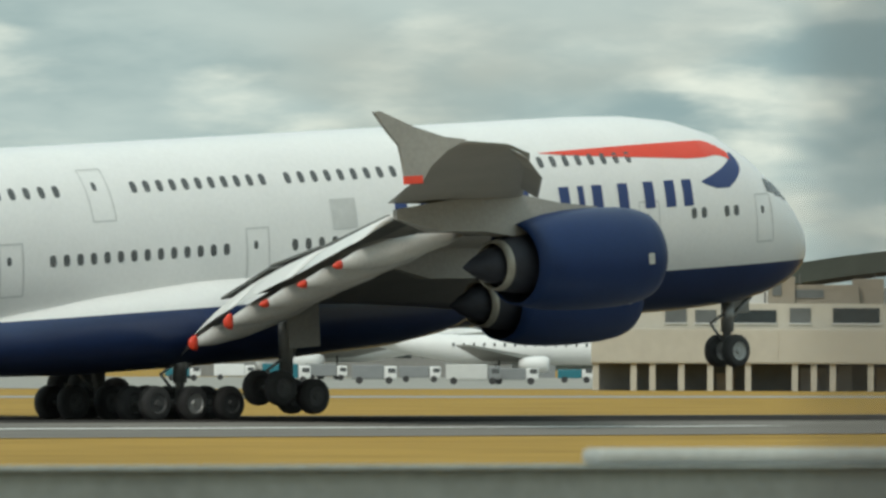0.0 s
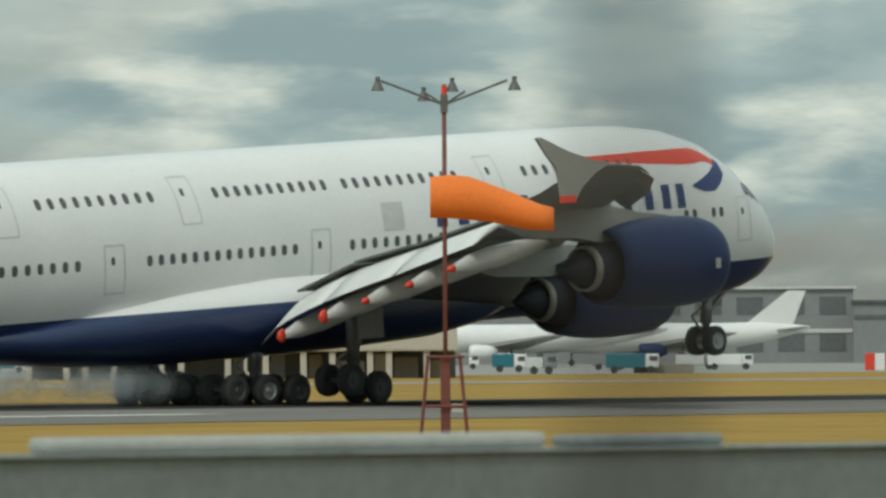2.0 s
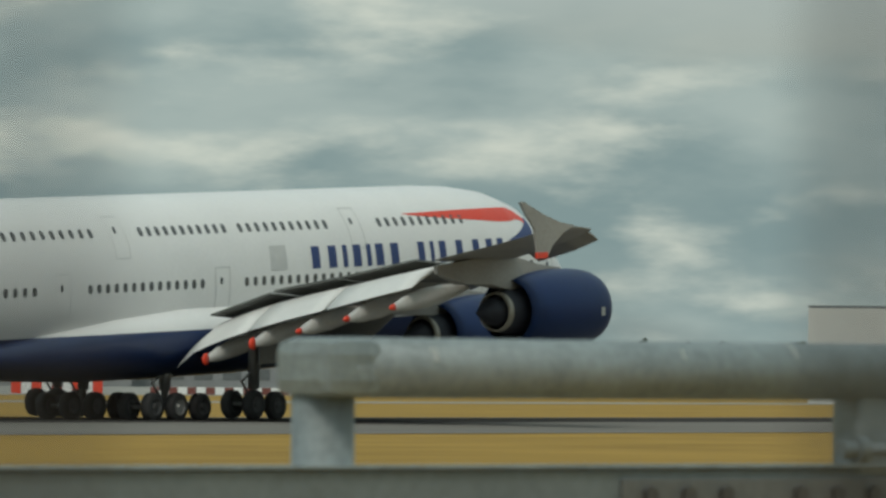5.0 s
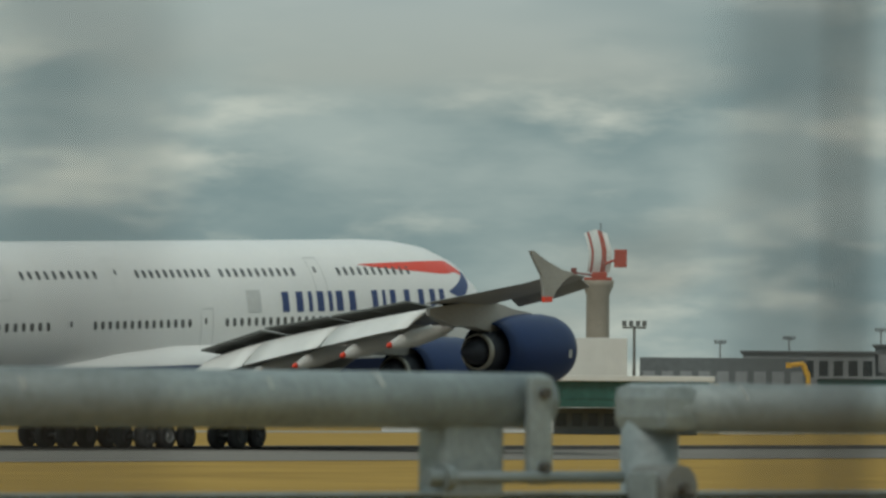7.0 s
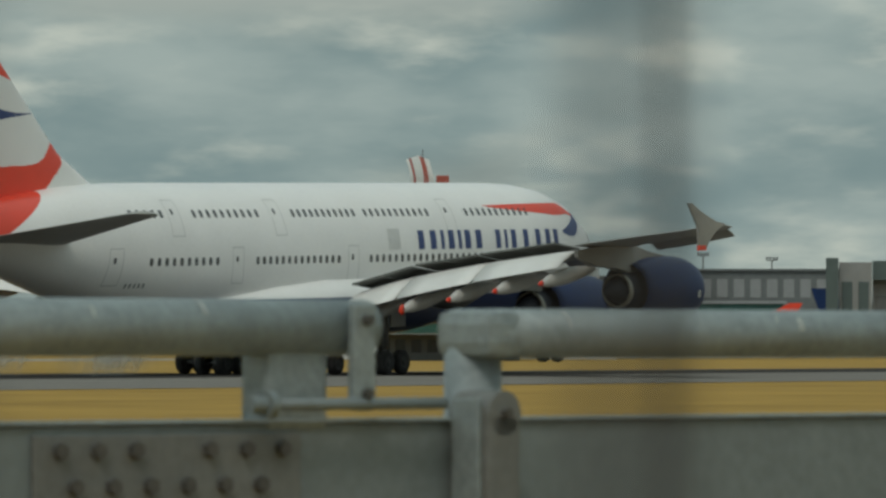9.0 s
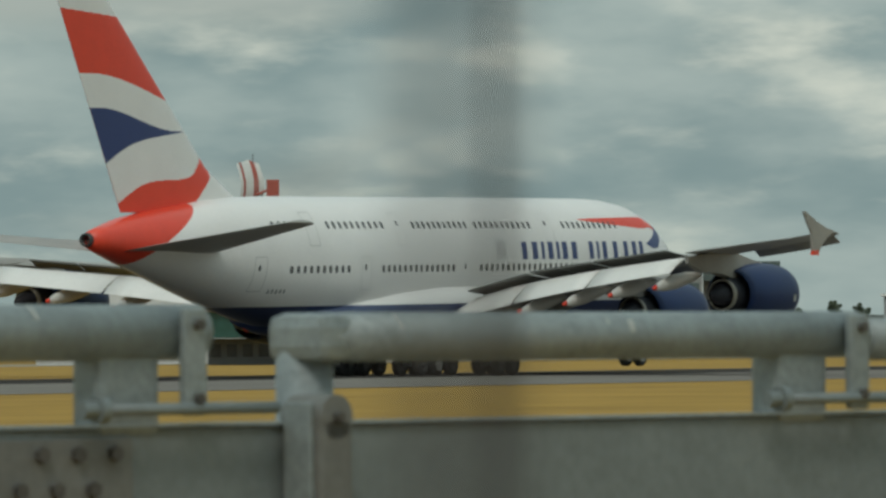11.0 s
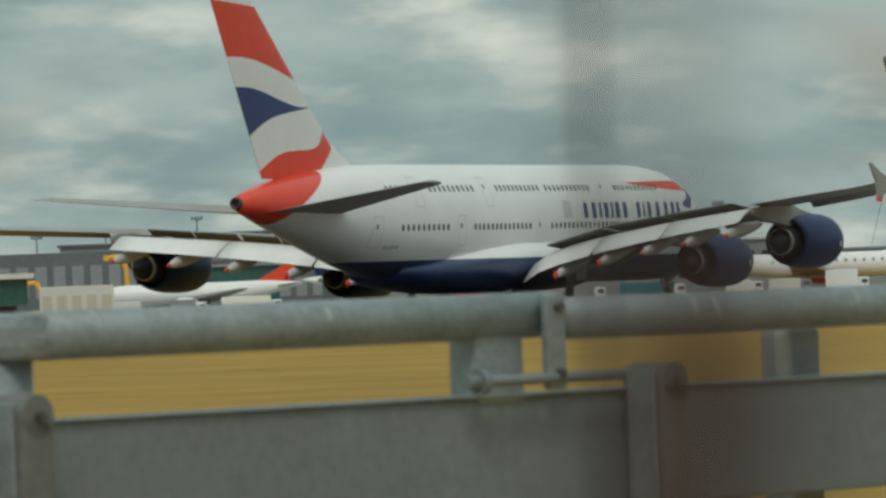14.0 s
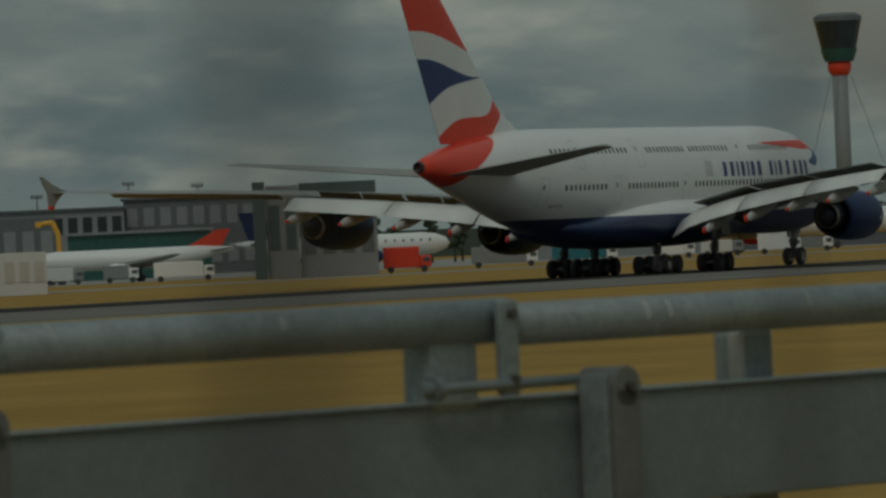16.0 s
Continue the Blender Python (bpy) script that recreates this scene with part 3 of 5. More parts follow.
def build_wing(side):
    bm = bmesh.new()
    ys = [2.6, 5, 7, 9, 11, 13, 14.8, 17.0]
    loft(bm, [foil(*wing_at(y)[:2], side * y, *wing_at(y)[2:4], wing_at(y)[4]) for y in ys])
    inner = part("inner_wing", bm, M["wing"], airliner, "grey inner wing with an engine below", True)
    bm = bmesh.new()
    ys = [17.0, 19, 21, 24.3, 24.45, 27, 30, 33, 35, 36.2, 37.2, 37.8, 38.2]
    loft(bm, [foil(*wing_at(y)[:2], side * y, *wing_at(y)[2:4], wing_at(y)[4]) for y in ys])
    outer = part("outer_wing", bm, M["wing"], airliner, "grey outer wing with an engine below", True)
    nacelle(inner, 26.8, 13.9, 3.75, side)
    nacelle(outer, 35.5, 24.5, 4.85, side)
    flap(inner, 4.4, 10.6, side)
    flap(inner, 10.75, 16.9, side)
    flap(outer, 17.05, 24.0, side)
    for y in (8.0, 12.0, 15.9):
        track_fairing(inner, y, side)
    for y in (19.7, 23.4):
        track_fairing(outer, y, side)
    spoiler(inner, 6.5, 11.6, side, 2.1)
    spoiler(inner, 11.75, 16.9, side, 2.1)
    spoiler(outer, 17.05, 23.1, side, 2.1)
    # drooped aileron line and slat along the leading edge
    bm = bmesh.new()
    rings = []
    for y in (27.0, 32, 36.6):
        le, te, z0, z1, t = wing_at(y)
        rings.append(foil(le - 0.55, le + 0.6, side * y, z0 - 0.45, z0 + 0.10, 0.20, 8))
    loft(bm, rings)
    part("slat", bm, M["wing"], outer, "extended leading-edge slat", True)
    bm = bmesh.new()
    rings = []
    for y in (16.6, 20, 23.6):
        le, te, z0, z1, t = wing_at(y)
        rings.append(foil(le - 0.9, le + 0.6, side * y, z0 - 0.5, z0 + 0.15, 0.24, 8))
    loft(bm, rings)
    part("slat", bm, M["wing"], outer, "extended leading-edge slat", True)
    # wing-tip fence: upper and lower fin
    bm = bmesh.new()
    yf = side * 38.3
    outline = [(52.6, 8.52), (53.6, 8.66), (54.9, 9.05), (56.3, 9.62), (56.55, 9.6), (56.1, 9.0), (55.6, 8.45), (55.5, 7.8), (55.45, 7.22), (54.75, 7.2), (54.3, 7.7), (53.5, 8.2)]
    a = [bm.verts.new(A(s, yf - 0.06, z)) for s, z in outline]
    b = [bm.verts.new(A(s, yf + 0.06, z)) for s, z in outline]
    bm.faces.new(a)
    bm.faces.new(b[::-1])
    for i in range(len(a)):
        j = (i + 1) % len(a)
        bm.faces.new((a[i], a[j], b[j], b[i]))
    part("wingtip_fence", bm, M["wing"], outer, "grey arrow-shaped wingtip fence")
    bm = bmesh.new()
    box(bm, *sorted((A(54.72, 0, 0)[0], A(55.48, 0, 0)[0])), yf - 0.075, yf + 0.075, 7.15 - 0.7, 7.42 - 0.7, 0.02)
    part("fence_tip", bm, M["red"], outer, "red lower tip of the fence")
    wing_parts.append((inner, outer, side))


for sd in (-1, 1):
    build_wing(sd)


# ---- landing gear ----
trucks = []
body_trucks = []


def wheel(parent, s, y, r=0.70, w=0.50, rim="dullhub"):
    bm = bmesh.new()
    prof = [(-w / 2, r * 0.56), (-w / 2, r * 0.86), (-w * 0.36, r * 0.97), (0, r), (w * 0.36, r * 0.97), (w / 2, r * 0.86), (w / 2, r * 0.56)]
    n = 28
    rings = [[(rr * math.cos(2 * math.pi * i / n), d, rr * math.sin(2 * math.pi * i / n)) for i in range(n)] for d, rr in prof]
    loft(bm, rings, True, False, False)
    tyre = part("tyre", bm, M["tyre"], parent, "", True)
    tyre.location = A(s, y, r)
    bm = bmesh.new()
    for sg in (-1, 1):
        rings = [[(rr * math.cos(2 * math.pi * i / 20), sg * d, rr * math.sin(2 * math.pi * i / 20)) for i in range(20)] for d, rr in ((w / 2, r * 0.57), (w * 0.40, r * 0.50), (w * 0.36, r * 0.22), (w * 0.5, r * 0.16), (w * 0.5, 0.02))]
        loft(bm, rings, True, False, True)
        for i in range(8):
            a = 2 * math.pi * i / 8
            tube(bm, (r * 0.36 * math.cos(a), sg * w * 0.36, r * 0.36 * math.sin(a)), (r * 0.36 * math.cos(a), sg * w * 0.43, r * 0.36 * math.sin(a)), 0.05, 6)
    hub = part("rim", bm, M[rim], parent, "metal wheel rim")
    hub.location = tyre.location
    return tyre


def gear(s_axles, y, half, top, name, label, doors=None):
    bm = bmesh.new()
    sc = sum(s_axles) / len(s_axles)
    tube(bm, A(sc, y, 0.8), A(sc - 0.15, y, top), 0.19, 14)
    tube(bm, A(sc - 0.05, y, 1.5), A(sc - 0.15, y, top), 0.28, 14)
    tube(bm, A(sc - 0.1, y, 1.9), A(sc - 1.6, y, top), 0.11, 10)
    tube(bm, A(sc + 0.3, y, 1.2), A(sc + 0.9, y, 1.9), 0.06, 8)
    tube(bm, A(sc + 0.9, y, 1.9), A(sc + 0.1, y, 2.3), 0.06, 8)
    leg = part(name, bm, M["strut"], airliner, label, True)
    bm = bmesh.new()
    if len(s_axles) > 1:
        tube(bm, A(s_axles[0], y, 0.7), A(s_axles[-1], y, 0.7), 0.15, 12)
    for s in s_axles:
        tube(bm, A(s, y - half, 0.7), A(s, y + half, 0.7), 0.10, 10)
    truck = part("wheel_truck", bm, M["strut"], airliner, "wheel truck with its axles", True)
    if name == "wing_gear":
        trucks.append((truck, A(sc, y, 0.7)))
    elif name == "body_gear":
        body_trucks.append((truck, A(sc, y, 0.7)))
    for s in s_axles:
        for sg in (-1, 1):
            bright = name == "nose_gear" or (name == "body_gear" and y < 0 and sg < 0 and s == s_axles[1])
            wheel(truck, s, y + sg * half, rim="hub" if bright else "dullhub")
    if doors:
        bm = bmesh.new()
        s0, s1, yy, z0, z1 = doors
        box(bm, *sorted((A(s0, 0, 0)[0], A(s1, 0, 0)[0])), yy - 0.05, yy + 0.05, z0 - 0.7, z1 - 0.7, 0.03)
        part("gear_door", bm, M["wing"], leg, "grey landing gear door")
    return leg


gear([4.5], 0.0, 0.52, 3.0, "nose_gear", "nose landing gear with twin wheels", (2.4, 4.0, 0.75, 2.2, 3.0))
for sg in (-1, 1):
    gear([33.35, 35.05], sg * 6.15, 0.66, 4.6, "wing_gear", "wing landing gear with four wheels", (33.0, 34.6, sg * 6.9, 2.7, 4.6))
    gear([34.75, 36.6, 38.45], sg * 2.55, 0.72, 3.0, "body_gear", "body landing gear with six wheels")


# ---- steel barrier before the camera ----
FOOT = Vector((12.38 * math.sin(radians(15)), 12.38 * math.cos(radians(15)), 0))
ALONG = Vector((math.sin(radians(105)), math.cos(radians(105)), 0))
BACK = Vector((math.sin(radians(15)), math.cos(radians(15)), 0))
BM = Matrix((ALONG, BACK, Vector((0, 0, 1)))).transposed().to_4x4()
BM.translation = FOOT


def barrier_section(s0, s1, zc, r, elbow=True, lug=True, back=0.0, post=0.085):
    t = thing("barrier_rail", BM @ pose(s0, back, 0), "galvanised steel pipe rail of the roadside barrier", "barrier", "barrier rails")
    n = s1 - s0
    bm = bmesh.new()
    tube(bm, (0 if elbow else -0.02, 0, EYE + zc), (n, 0, EYE + zc), r, 28)
    part("pipe", bm, M["galv"], t, "dull grey galvanised pipe", True)
    if elbow:
        bm = bmesh.new()
        tube(bm, (0.014, 0.078, 0), (0.014, 0.078, EYE + zc), 0.077, 24)
        part("post", bm, M["galv"], t, "round galvanised post", True)
        bm = bmesh.new()
        box(bm, -post, post * 1.05, -r * 0.99, r + 0.08, EYE + zc - r * 0.98, EYE + zc + r * 0.98, 0.04)
        part("elbow", bm, M["galv"], t, "welded pipe elbow")
    if lug:
        bm = bmesh.new()
        box(bm, n - 0.125, n - 0.045, -0.10, -0.07, EYE + zc - 0.215, EYE + zc + r * 0.9, 0.012)
        part("lug", bm, M["galv"], t, "hanging steel lug plate")
        for dz in (-0.17, 0.02):
            bm = bmesh.new()
            tube(bm, (n - 0.085, -0.12, EYE + zc + dz), (n - 0.085, -0.06, EYE + zc + dz), 0.014, 10)
            part("bolt", bm, M["bolt"], t)
        bm = bmesh.new()
        box(bm, n - 0.36, n - 0.15, -0.03, 0.08, EYE - 0.24, EYE + zc - r * 0.6, 0.02)
        part("bracket", bm, M["galv"], t, "welded steel bracket")
    # drips of zinc and dirt
    random.seed(int(s0 * 100))
    for k in range(3):
        x = random.uniform(0.15, n - 0.3)
        bm = bmesh.new()
        w, h = random.uniform(0.004, 0.012), random.uniform(0.02, 0.06)
        a0 = radians(random.uniform(195, 235))
        pts = []
        for i in range(5):
            a = a0 + (h / r) * (i / 4 - 0.5)
            pts.append(((r + 0.002) * math.cos(a + math.pi / 2 - math.pi / 2), -(r + 0.002) * math.sin(a)))
        rows = [[bm.verts.new((x + sx * w, cx, EYE + zc + cz)) for sx in (-1, 1)] for cx, cz in pts]
        for p, q in zip(rows, rows[1:]):
            bm.faces.new((p[0], p[1], q[1], q[0]))
        part("drip", bm, M["lead"], t)
    return t


def pin_bar(s0, s1, z):
    t = thing("locking_bar", BM @ pose(s0, -0.10, 0), "grey steel locking bar between the barrier's posts", "locking bar", "locking bars")
    n = s1 - s0
    bm = bmesh.new()
    tube(bm, (0, 0, EYE + z), (n, 0, EYE + z), 0.016, 14)
    part("rod", bm, M["beam"], t, "", True)
    bm = bmesh.new()
    tube(bm, (0.0, 0, EYE + z), (0.028, 0, EYE + z), 0.036, 16)
    tube(bm, (-0.05, 0, EYE + z), (0.0, 0, EYE + z), 0.022, 12)
    part("bar_head", bm, M["beam"], t, "round bar end fitting")


def low_post(s, z, w=0.135):
    t = thing("gate_post", BM @ pose(s, -0.09, 0), "short round-topped steel post before the beam", "post", "gate posts")
    bm = bmesh.new()
    tube(bm, (-0.02, -0.075, EYE + z - w / 2), (-0.02, 0.075, EYE + z - w / 2), w / 2, 20)
    box(bm, -0.02 - w / 2, -0.02 + w / 2, -0.075, 0.075, 0, EYE + z - w / 2, 0.012)
    part("column", bm, M["plate"], t, "dull grey round-topped column")
    bm = bmesh.new()
    box(bm, -0.035 - w / 2, -0.0205 - w / 2, -0.05, 0.05, 0, EYE + z - 0.02, 0.004)
    part("side_plate", bm, M["galv"], t, "lighter steel side plate")
    bm = bmesh.new()
    tube(bm, (-0.02, -0.095, EYE + z - w / 2), (-0.02, -0.07, EYE + z - w / 2), 0.014, 10)
    part("pivot_bolt", bm, M["bolt"], t)


def beam(s0, s1, name="barrier_beam"):
    t = thing(name, BM @ pose(s0, 0, 0), "weathered grey steel beam of the barrier", "barrier beam", "barrier beams")
    n = s1 - s0
    bm = bmesh.new()
    box(bm, 0.004, n - 0.004, -0.02, 0.10, EYE - 0.56, EYE - 0.222, 0.008)
    part("web", bm, M["beam"], t)
    bm = bmesh.new()
    box(bm, 0.004, n - 0.004, -0.035, 0.11, EYE - 0.2205, EYE - 0.211, 0.003)
    part("flange", bm, M["galv"], t, "pale top flange edge")
    for x in (n * 0.2, n * 0.8):
        bm = bmesh.new()
        box(bm, x - 0.06, x + 0.06, 0.0, 0.09, 0, EYE - 0.5605, 0.01)
        part("beam_leg", bm, M["galv"], t)
    return t


for a, b in ((3.5, 12.02), (12.02, 14.63), (14.63, 17.27), (17.27, 20.0)):
    beam(a, b)
barrier_section(9.68, 11.70, 0.024, 0.073)
barrier_section(12.16, 14.31, 0.010, 0.066, post=0.066)
barrier_section(14.40, 16.95, -0.004, 0.062, False, True, 0.03)
barrier_section(17.4, 20.0, -0.012, 0.062, True, False)
for lugs in (11.70, 14.31, 16.95):
    pin_bar(lugs - 0.44, lugs + 0.20, -0.172)
    low_post(lugs + 0.375, -0.140, 0.118)


def rail_post(s):
    t = thing("rail_post", BM @ pose(s, 0.19, 0), "galvanised steel post carrying the pipe rail", "post", "rail posts")
    bm = bmesh.new()
    box(bm, -0.075, 0.075, -0.06, 0.06, 0, EYE - 0.064, 0.02)
    part("shaft", bm, M["galv"], t)
    bm = bmesh.new()
    box(bm, -0.10, -0.078, -0.07, -0.02, EYE - 0.30, EYE - 0.07, 0.004)
    part("edge_strip", bm, M["lead"], t, "pale strip on the post's edge")


rail_post(15.66)


def splice_plate(s0, s1):
    t = thing("splice_plate", BM @ pose(s0, 0, 0), "bolted steel splice plate on the beam", "plate")
    n = s1 - s0
    bm = bmesh.new()
    box(bm, 0, n, -0.034, -0.0215, EYE - 0.54, EYE - 0.245, 0.004)
    part("plate", bm, M["plate"], t)
    for row, z in enumerate((-0.285, -0.375, -0.47)):
        for i in range(7):
            x = 0.08 + i * 0.125 + (0.05 if row % 2 else 0)
            if x > n - 0.04 or (row == 0 and i == 3):
                continue
            bm = bmesh.new()
            tube(bm, (x, -0.054, EYE + z), (x, -0.034, EYE + z), 0.021, 6)
            part("bolt", bm, M["bolt"], t)


splice_plate(10.55, 11.45)


def top_bar(s0, s1, z0, z1, mat, label):
    t = thing("steel_bar", BM @ pose(s0, 0.04, 0), label, "bar")
    n = s1 - s0
    bm = bmesh.new()
    box(bm, 0, n, -0.045, 0.045, EYE + z0, EYE + z1, 0.015)
    part("bar", bm, mat, t)


top_bar(6.70, 7.97, -0.2105, -0.176, M["lead"], "pale zinc-coated bar lying on the barrier beam")
top_bar(8.03, 8.45, -0.2105, -0.184, M["galv"], "short dark steel bar lying on the barrier beam")


# wire fence right before the lens
def wire(b, d, r=0.0024):
    t = thing("fence_wire", pose(d * math.sin(radians(b)), d * math.cos(radians(b)), 0), "dark vertical wire of the boundary fence", "fence wire", "fence wires")
    bm = bmesh.new()
    tube(bm, (0, 0, 0), (0, 0, 3.2), r, 10)
    part("strand", bm, M["wire"], t)


for b, d, r in ((48.9, 0.60, 0.0020), (54.3, 0.45, 0.0018), (60.7, 0.60, 0.0022), (61.1, 1.35, 0.0011), (64.9, 1.35, 0.0019)):
    wire(b, d, r)


def wire_tie():
    """A rusty twist of binding wire wound round one strand."""
    foot = Vector((0.45 * math.sin(radians(54.3)), 0.45 * math.cos(radians(54.3)), 2.245))
    end = foot + Vector((0.002, -0.004, 0.0))
    t = thing("wire_tie", Matrix.Translation(foot), "rusty twisted tie wire on the boundary fence", "tie wire")
    bm = bmesh.new()
    tube(bm, (0, 0, -0.012), (0, 0, 0.012), 0.0026, 8)
    part("loop", bm, M["rust"], t)
    bm = bmesh.new()
    rings = []
    for i in range(25):
        a = 5 * math.pi * i / 24
        c = (end - foot) + Vector((0.0022 * math.cos(a) + 0.008 * (i / 24 - 0.5), 0.0022 * math.sin(a), 0.026 * (i / 24 - 0.5)))
        r = 0.0025 + 0.0022 * math.sin(math.pi * i / 24)
        rings.append([c + Vector((r * math.cos(2 * math.pi * k / 8), r * math.sin(2 * math.pi * k / 8), 0)) for k in range(8)])
    loft(bm, rings)
    part("twist", bm, M["rust"], t, "", True)


wire_tie()


# ---- windsock and lamp mast on the near grass ----
def at(bearing, dist, z=0.0):
    return Vector((dist * math.sin(radians(bearing)), dist * math.cos(radians(bearing)), z))


def windsock_mast():
    p = at(46.43, 160.0)
    t = thing("windsock", Matrix.Translation(p) @ pose(0, 0, 0, 0, 0, -46.4), "orange cloth windsock on a red mast with lamp arms", "windsock")
    # local: x to the side, y away
    top = 8.75
    bm = bmesh.new()
    tube(bm, (0, 0, 0), (0, 0, top), 0.055, 12)
    part("pole", bm, M["redpole"], t, "thin red painted pole", True)
    bm = bmesh.new()
    for x0, x1 in ((-0.62, -0.42), (0.55, 0.35)):
        for y in (-0.3, 0.3):
            tube(bm, (x0, y, 0), (x1, y * 0.6, 2.15), 0.045, 8)
    for z, w in ((0.9, 0.52), (2.1, 0.45)):
        for y in (-0.22, 0.22):
            tube(bm, (-w, y, z), (w, y, z), 0.035, 8)
        tube(bm, (-w, -0.22, z), (-w, 0.22, z), 0.035, 8)
        tube(bm, (w, -0.22, z), (w, 0.22, z), 0.035, 8)
    box(bm, -0.12, 0.12, -0.12, 0.12, 0, 2.1, 0.02)
    part("base_frame", bm, M["redpole"], t, "red splayed steel base frame")
    bm = bmesh.new()
    box(bm, 0.15, 0.45, -0.2, 0.1, 0.75, 0.95, 0.02)
    part("control_box", bm, M["paleclad"], t, "pale control box")
    bm = bmesh.new()
    for sx in (-1, 1):
        tube(bm, (0, 0, 8.25), (sx * 1.55, 0, 8.85), 0.03, 8)
        tube(bm, (0, 0, 8.25), (sx * 0.5, 0.7, 8.6), 0.03, 8)
    box(bm, -0.09, 0.09, -0.09, 0.09, 8.05, 8.5, 0.02)
    part("lamp_arm", bm, M["greypole"], t, "thin grey lamp arms")
    for x, y, z in ((-1.62, 0, 8.78), (1.72, 0, 8.78), (-0.5, 0.7, 8.55), (0.2, 0.1, 8.75)):
        bm = bmesh.new()
        tube(bm, (x, y, z - 0.18), (x, y, z + 0.05), 0.17, 12, 0.06)
        tube(bm, (x, y, z + 0.05), (x, y, z + 0.16), 0.06, 10)
        part("floodlight", bm, M["greypole"], t, "small bell-shaped floodlight")
    bm = bmesh.new()
    tube(bm, (0, -0.02, 8.5), (0, -0.02, 8.72), 0.07, 10)
    part("obstruction_light", bm, M["red"], t, "red obstruction light")
    bm = bmesh.new()
    rings = []
    for x, z, r in ((-0.35, 6.0, 0.50), (0.1, 6.0, 0.54), (0.6, 5.97, 0.52), (1.1, 5.86, 0.47), (1.6, 5.70, 0.42), (2.0, 5.58, 0.37), (2.35, 5.50, 0.32), (2.66, 5.44, 0.29)):
        rings.append([(x, r * math.cos(2 * math.pi * i / 22) * 0.9, z + r * (1 + 0.03 * math.sin(5 * x + i)) * math.sin(2 * math.pi * i / 22)) for i in range(22)])
    inner = [[(x, y * 0.93, z2) for x, y, z2 in ring_] for ring_ in rings[::-1]]
    loft(bm, rings + inner, True, False, False)
    part("sock", bm, M["orange"], t, "orange cloth windsock sagging at its end", True)


windsock_mast()


# ---- the far side: terminals, parked airliners, towers ----
def far_frame(bearing, dist):
    return Matrix.Translation(at(bearing, dist)) @ pose(0, 0, 0, 0, 0, -bearing)


def block(name, b0, b1, dist, z0, z1, mat, label, category="building", depth=30, rows=0, cols=0, glass="darkglass", roof=None, band=None):
    """A building between two bearings, facing the camera, with window openings in rows."""
    mid = (b0 + b1) / 2
    w = 2 * dist * math.tan(radians((b1 - b0) / 2))
    t = thing(name, far_frame(mid, dist), label, category)
    bm = bmesh.new()
    box(bm, -w / 2, w / 2, 0, depth, z0, z1, 0.05)
    part("wall", bm, M[mat], t)
    if roof:
        bm = bmesh.new()
        box(bm, -w / 2 - 0.6, w / 2 + 0.6, -0.8, depth + 0.6, z1 + 0.004, z1 + 0.5, 0.05)
        part("roof", bm, M[roof], t)
    if rows:
        dx, dzz = w / cols, (z1 - z0) / rows
        for j in range(rows):
            for i in range(cols):
                bm = bmesh.new()
                x, z = -w / 2 + dx * (i + 0.5), z0 + dzz * (j + 0.55)
                box(bm, x - dx * 0.32, x + dx * 0.32, -0.10, 0.25, z - dzz * 0.24, z + dzz * 0.24, 0.02)
                part("window", bm, M[glass], t)
    if band:
        zb0, zb1, mt = band
        bm = bmesh.new()
        box(bm, -w / 2 + 0.2, w / 2 - 0.2, -0.25, 0.2, zb0, zb1, 0.02)
        part("cladding_band", bm, M[mt], t)
    return t


random.seed(11)


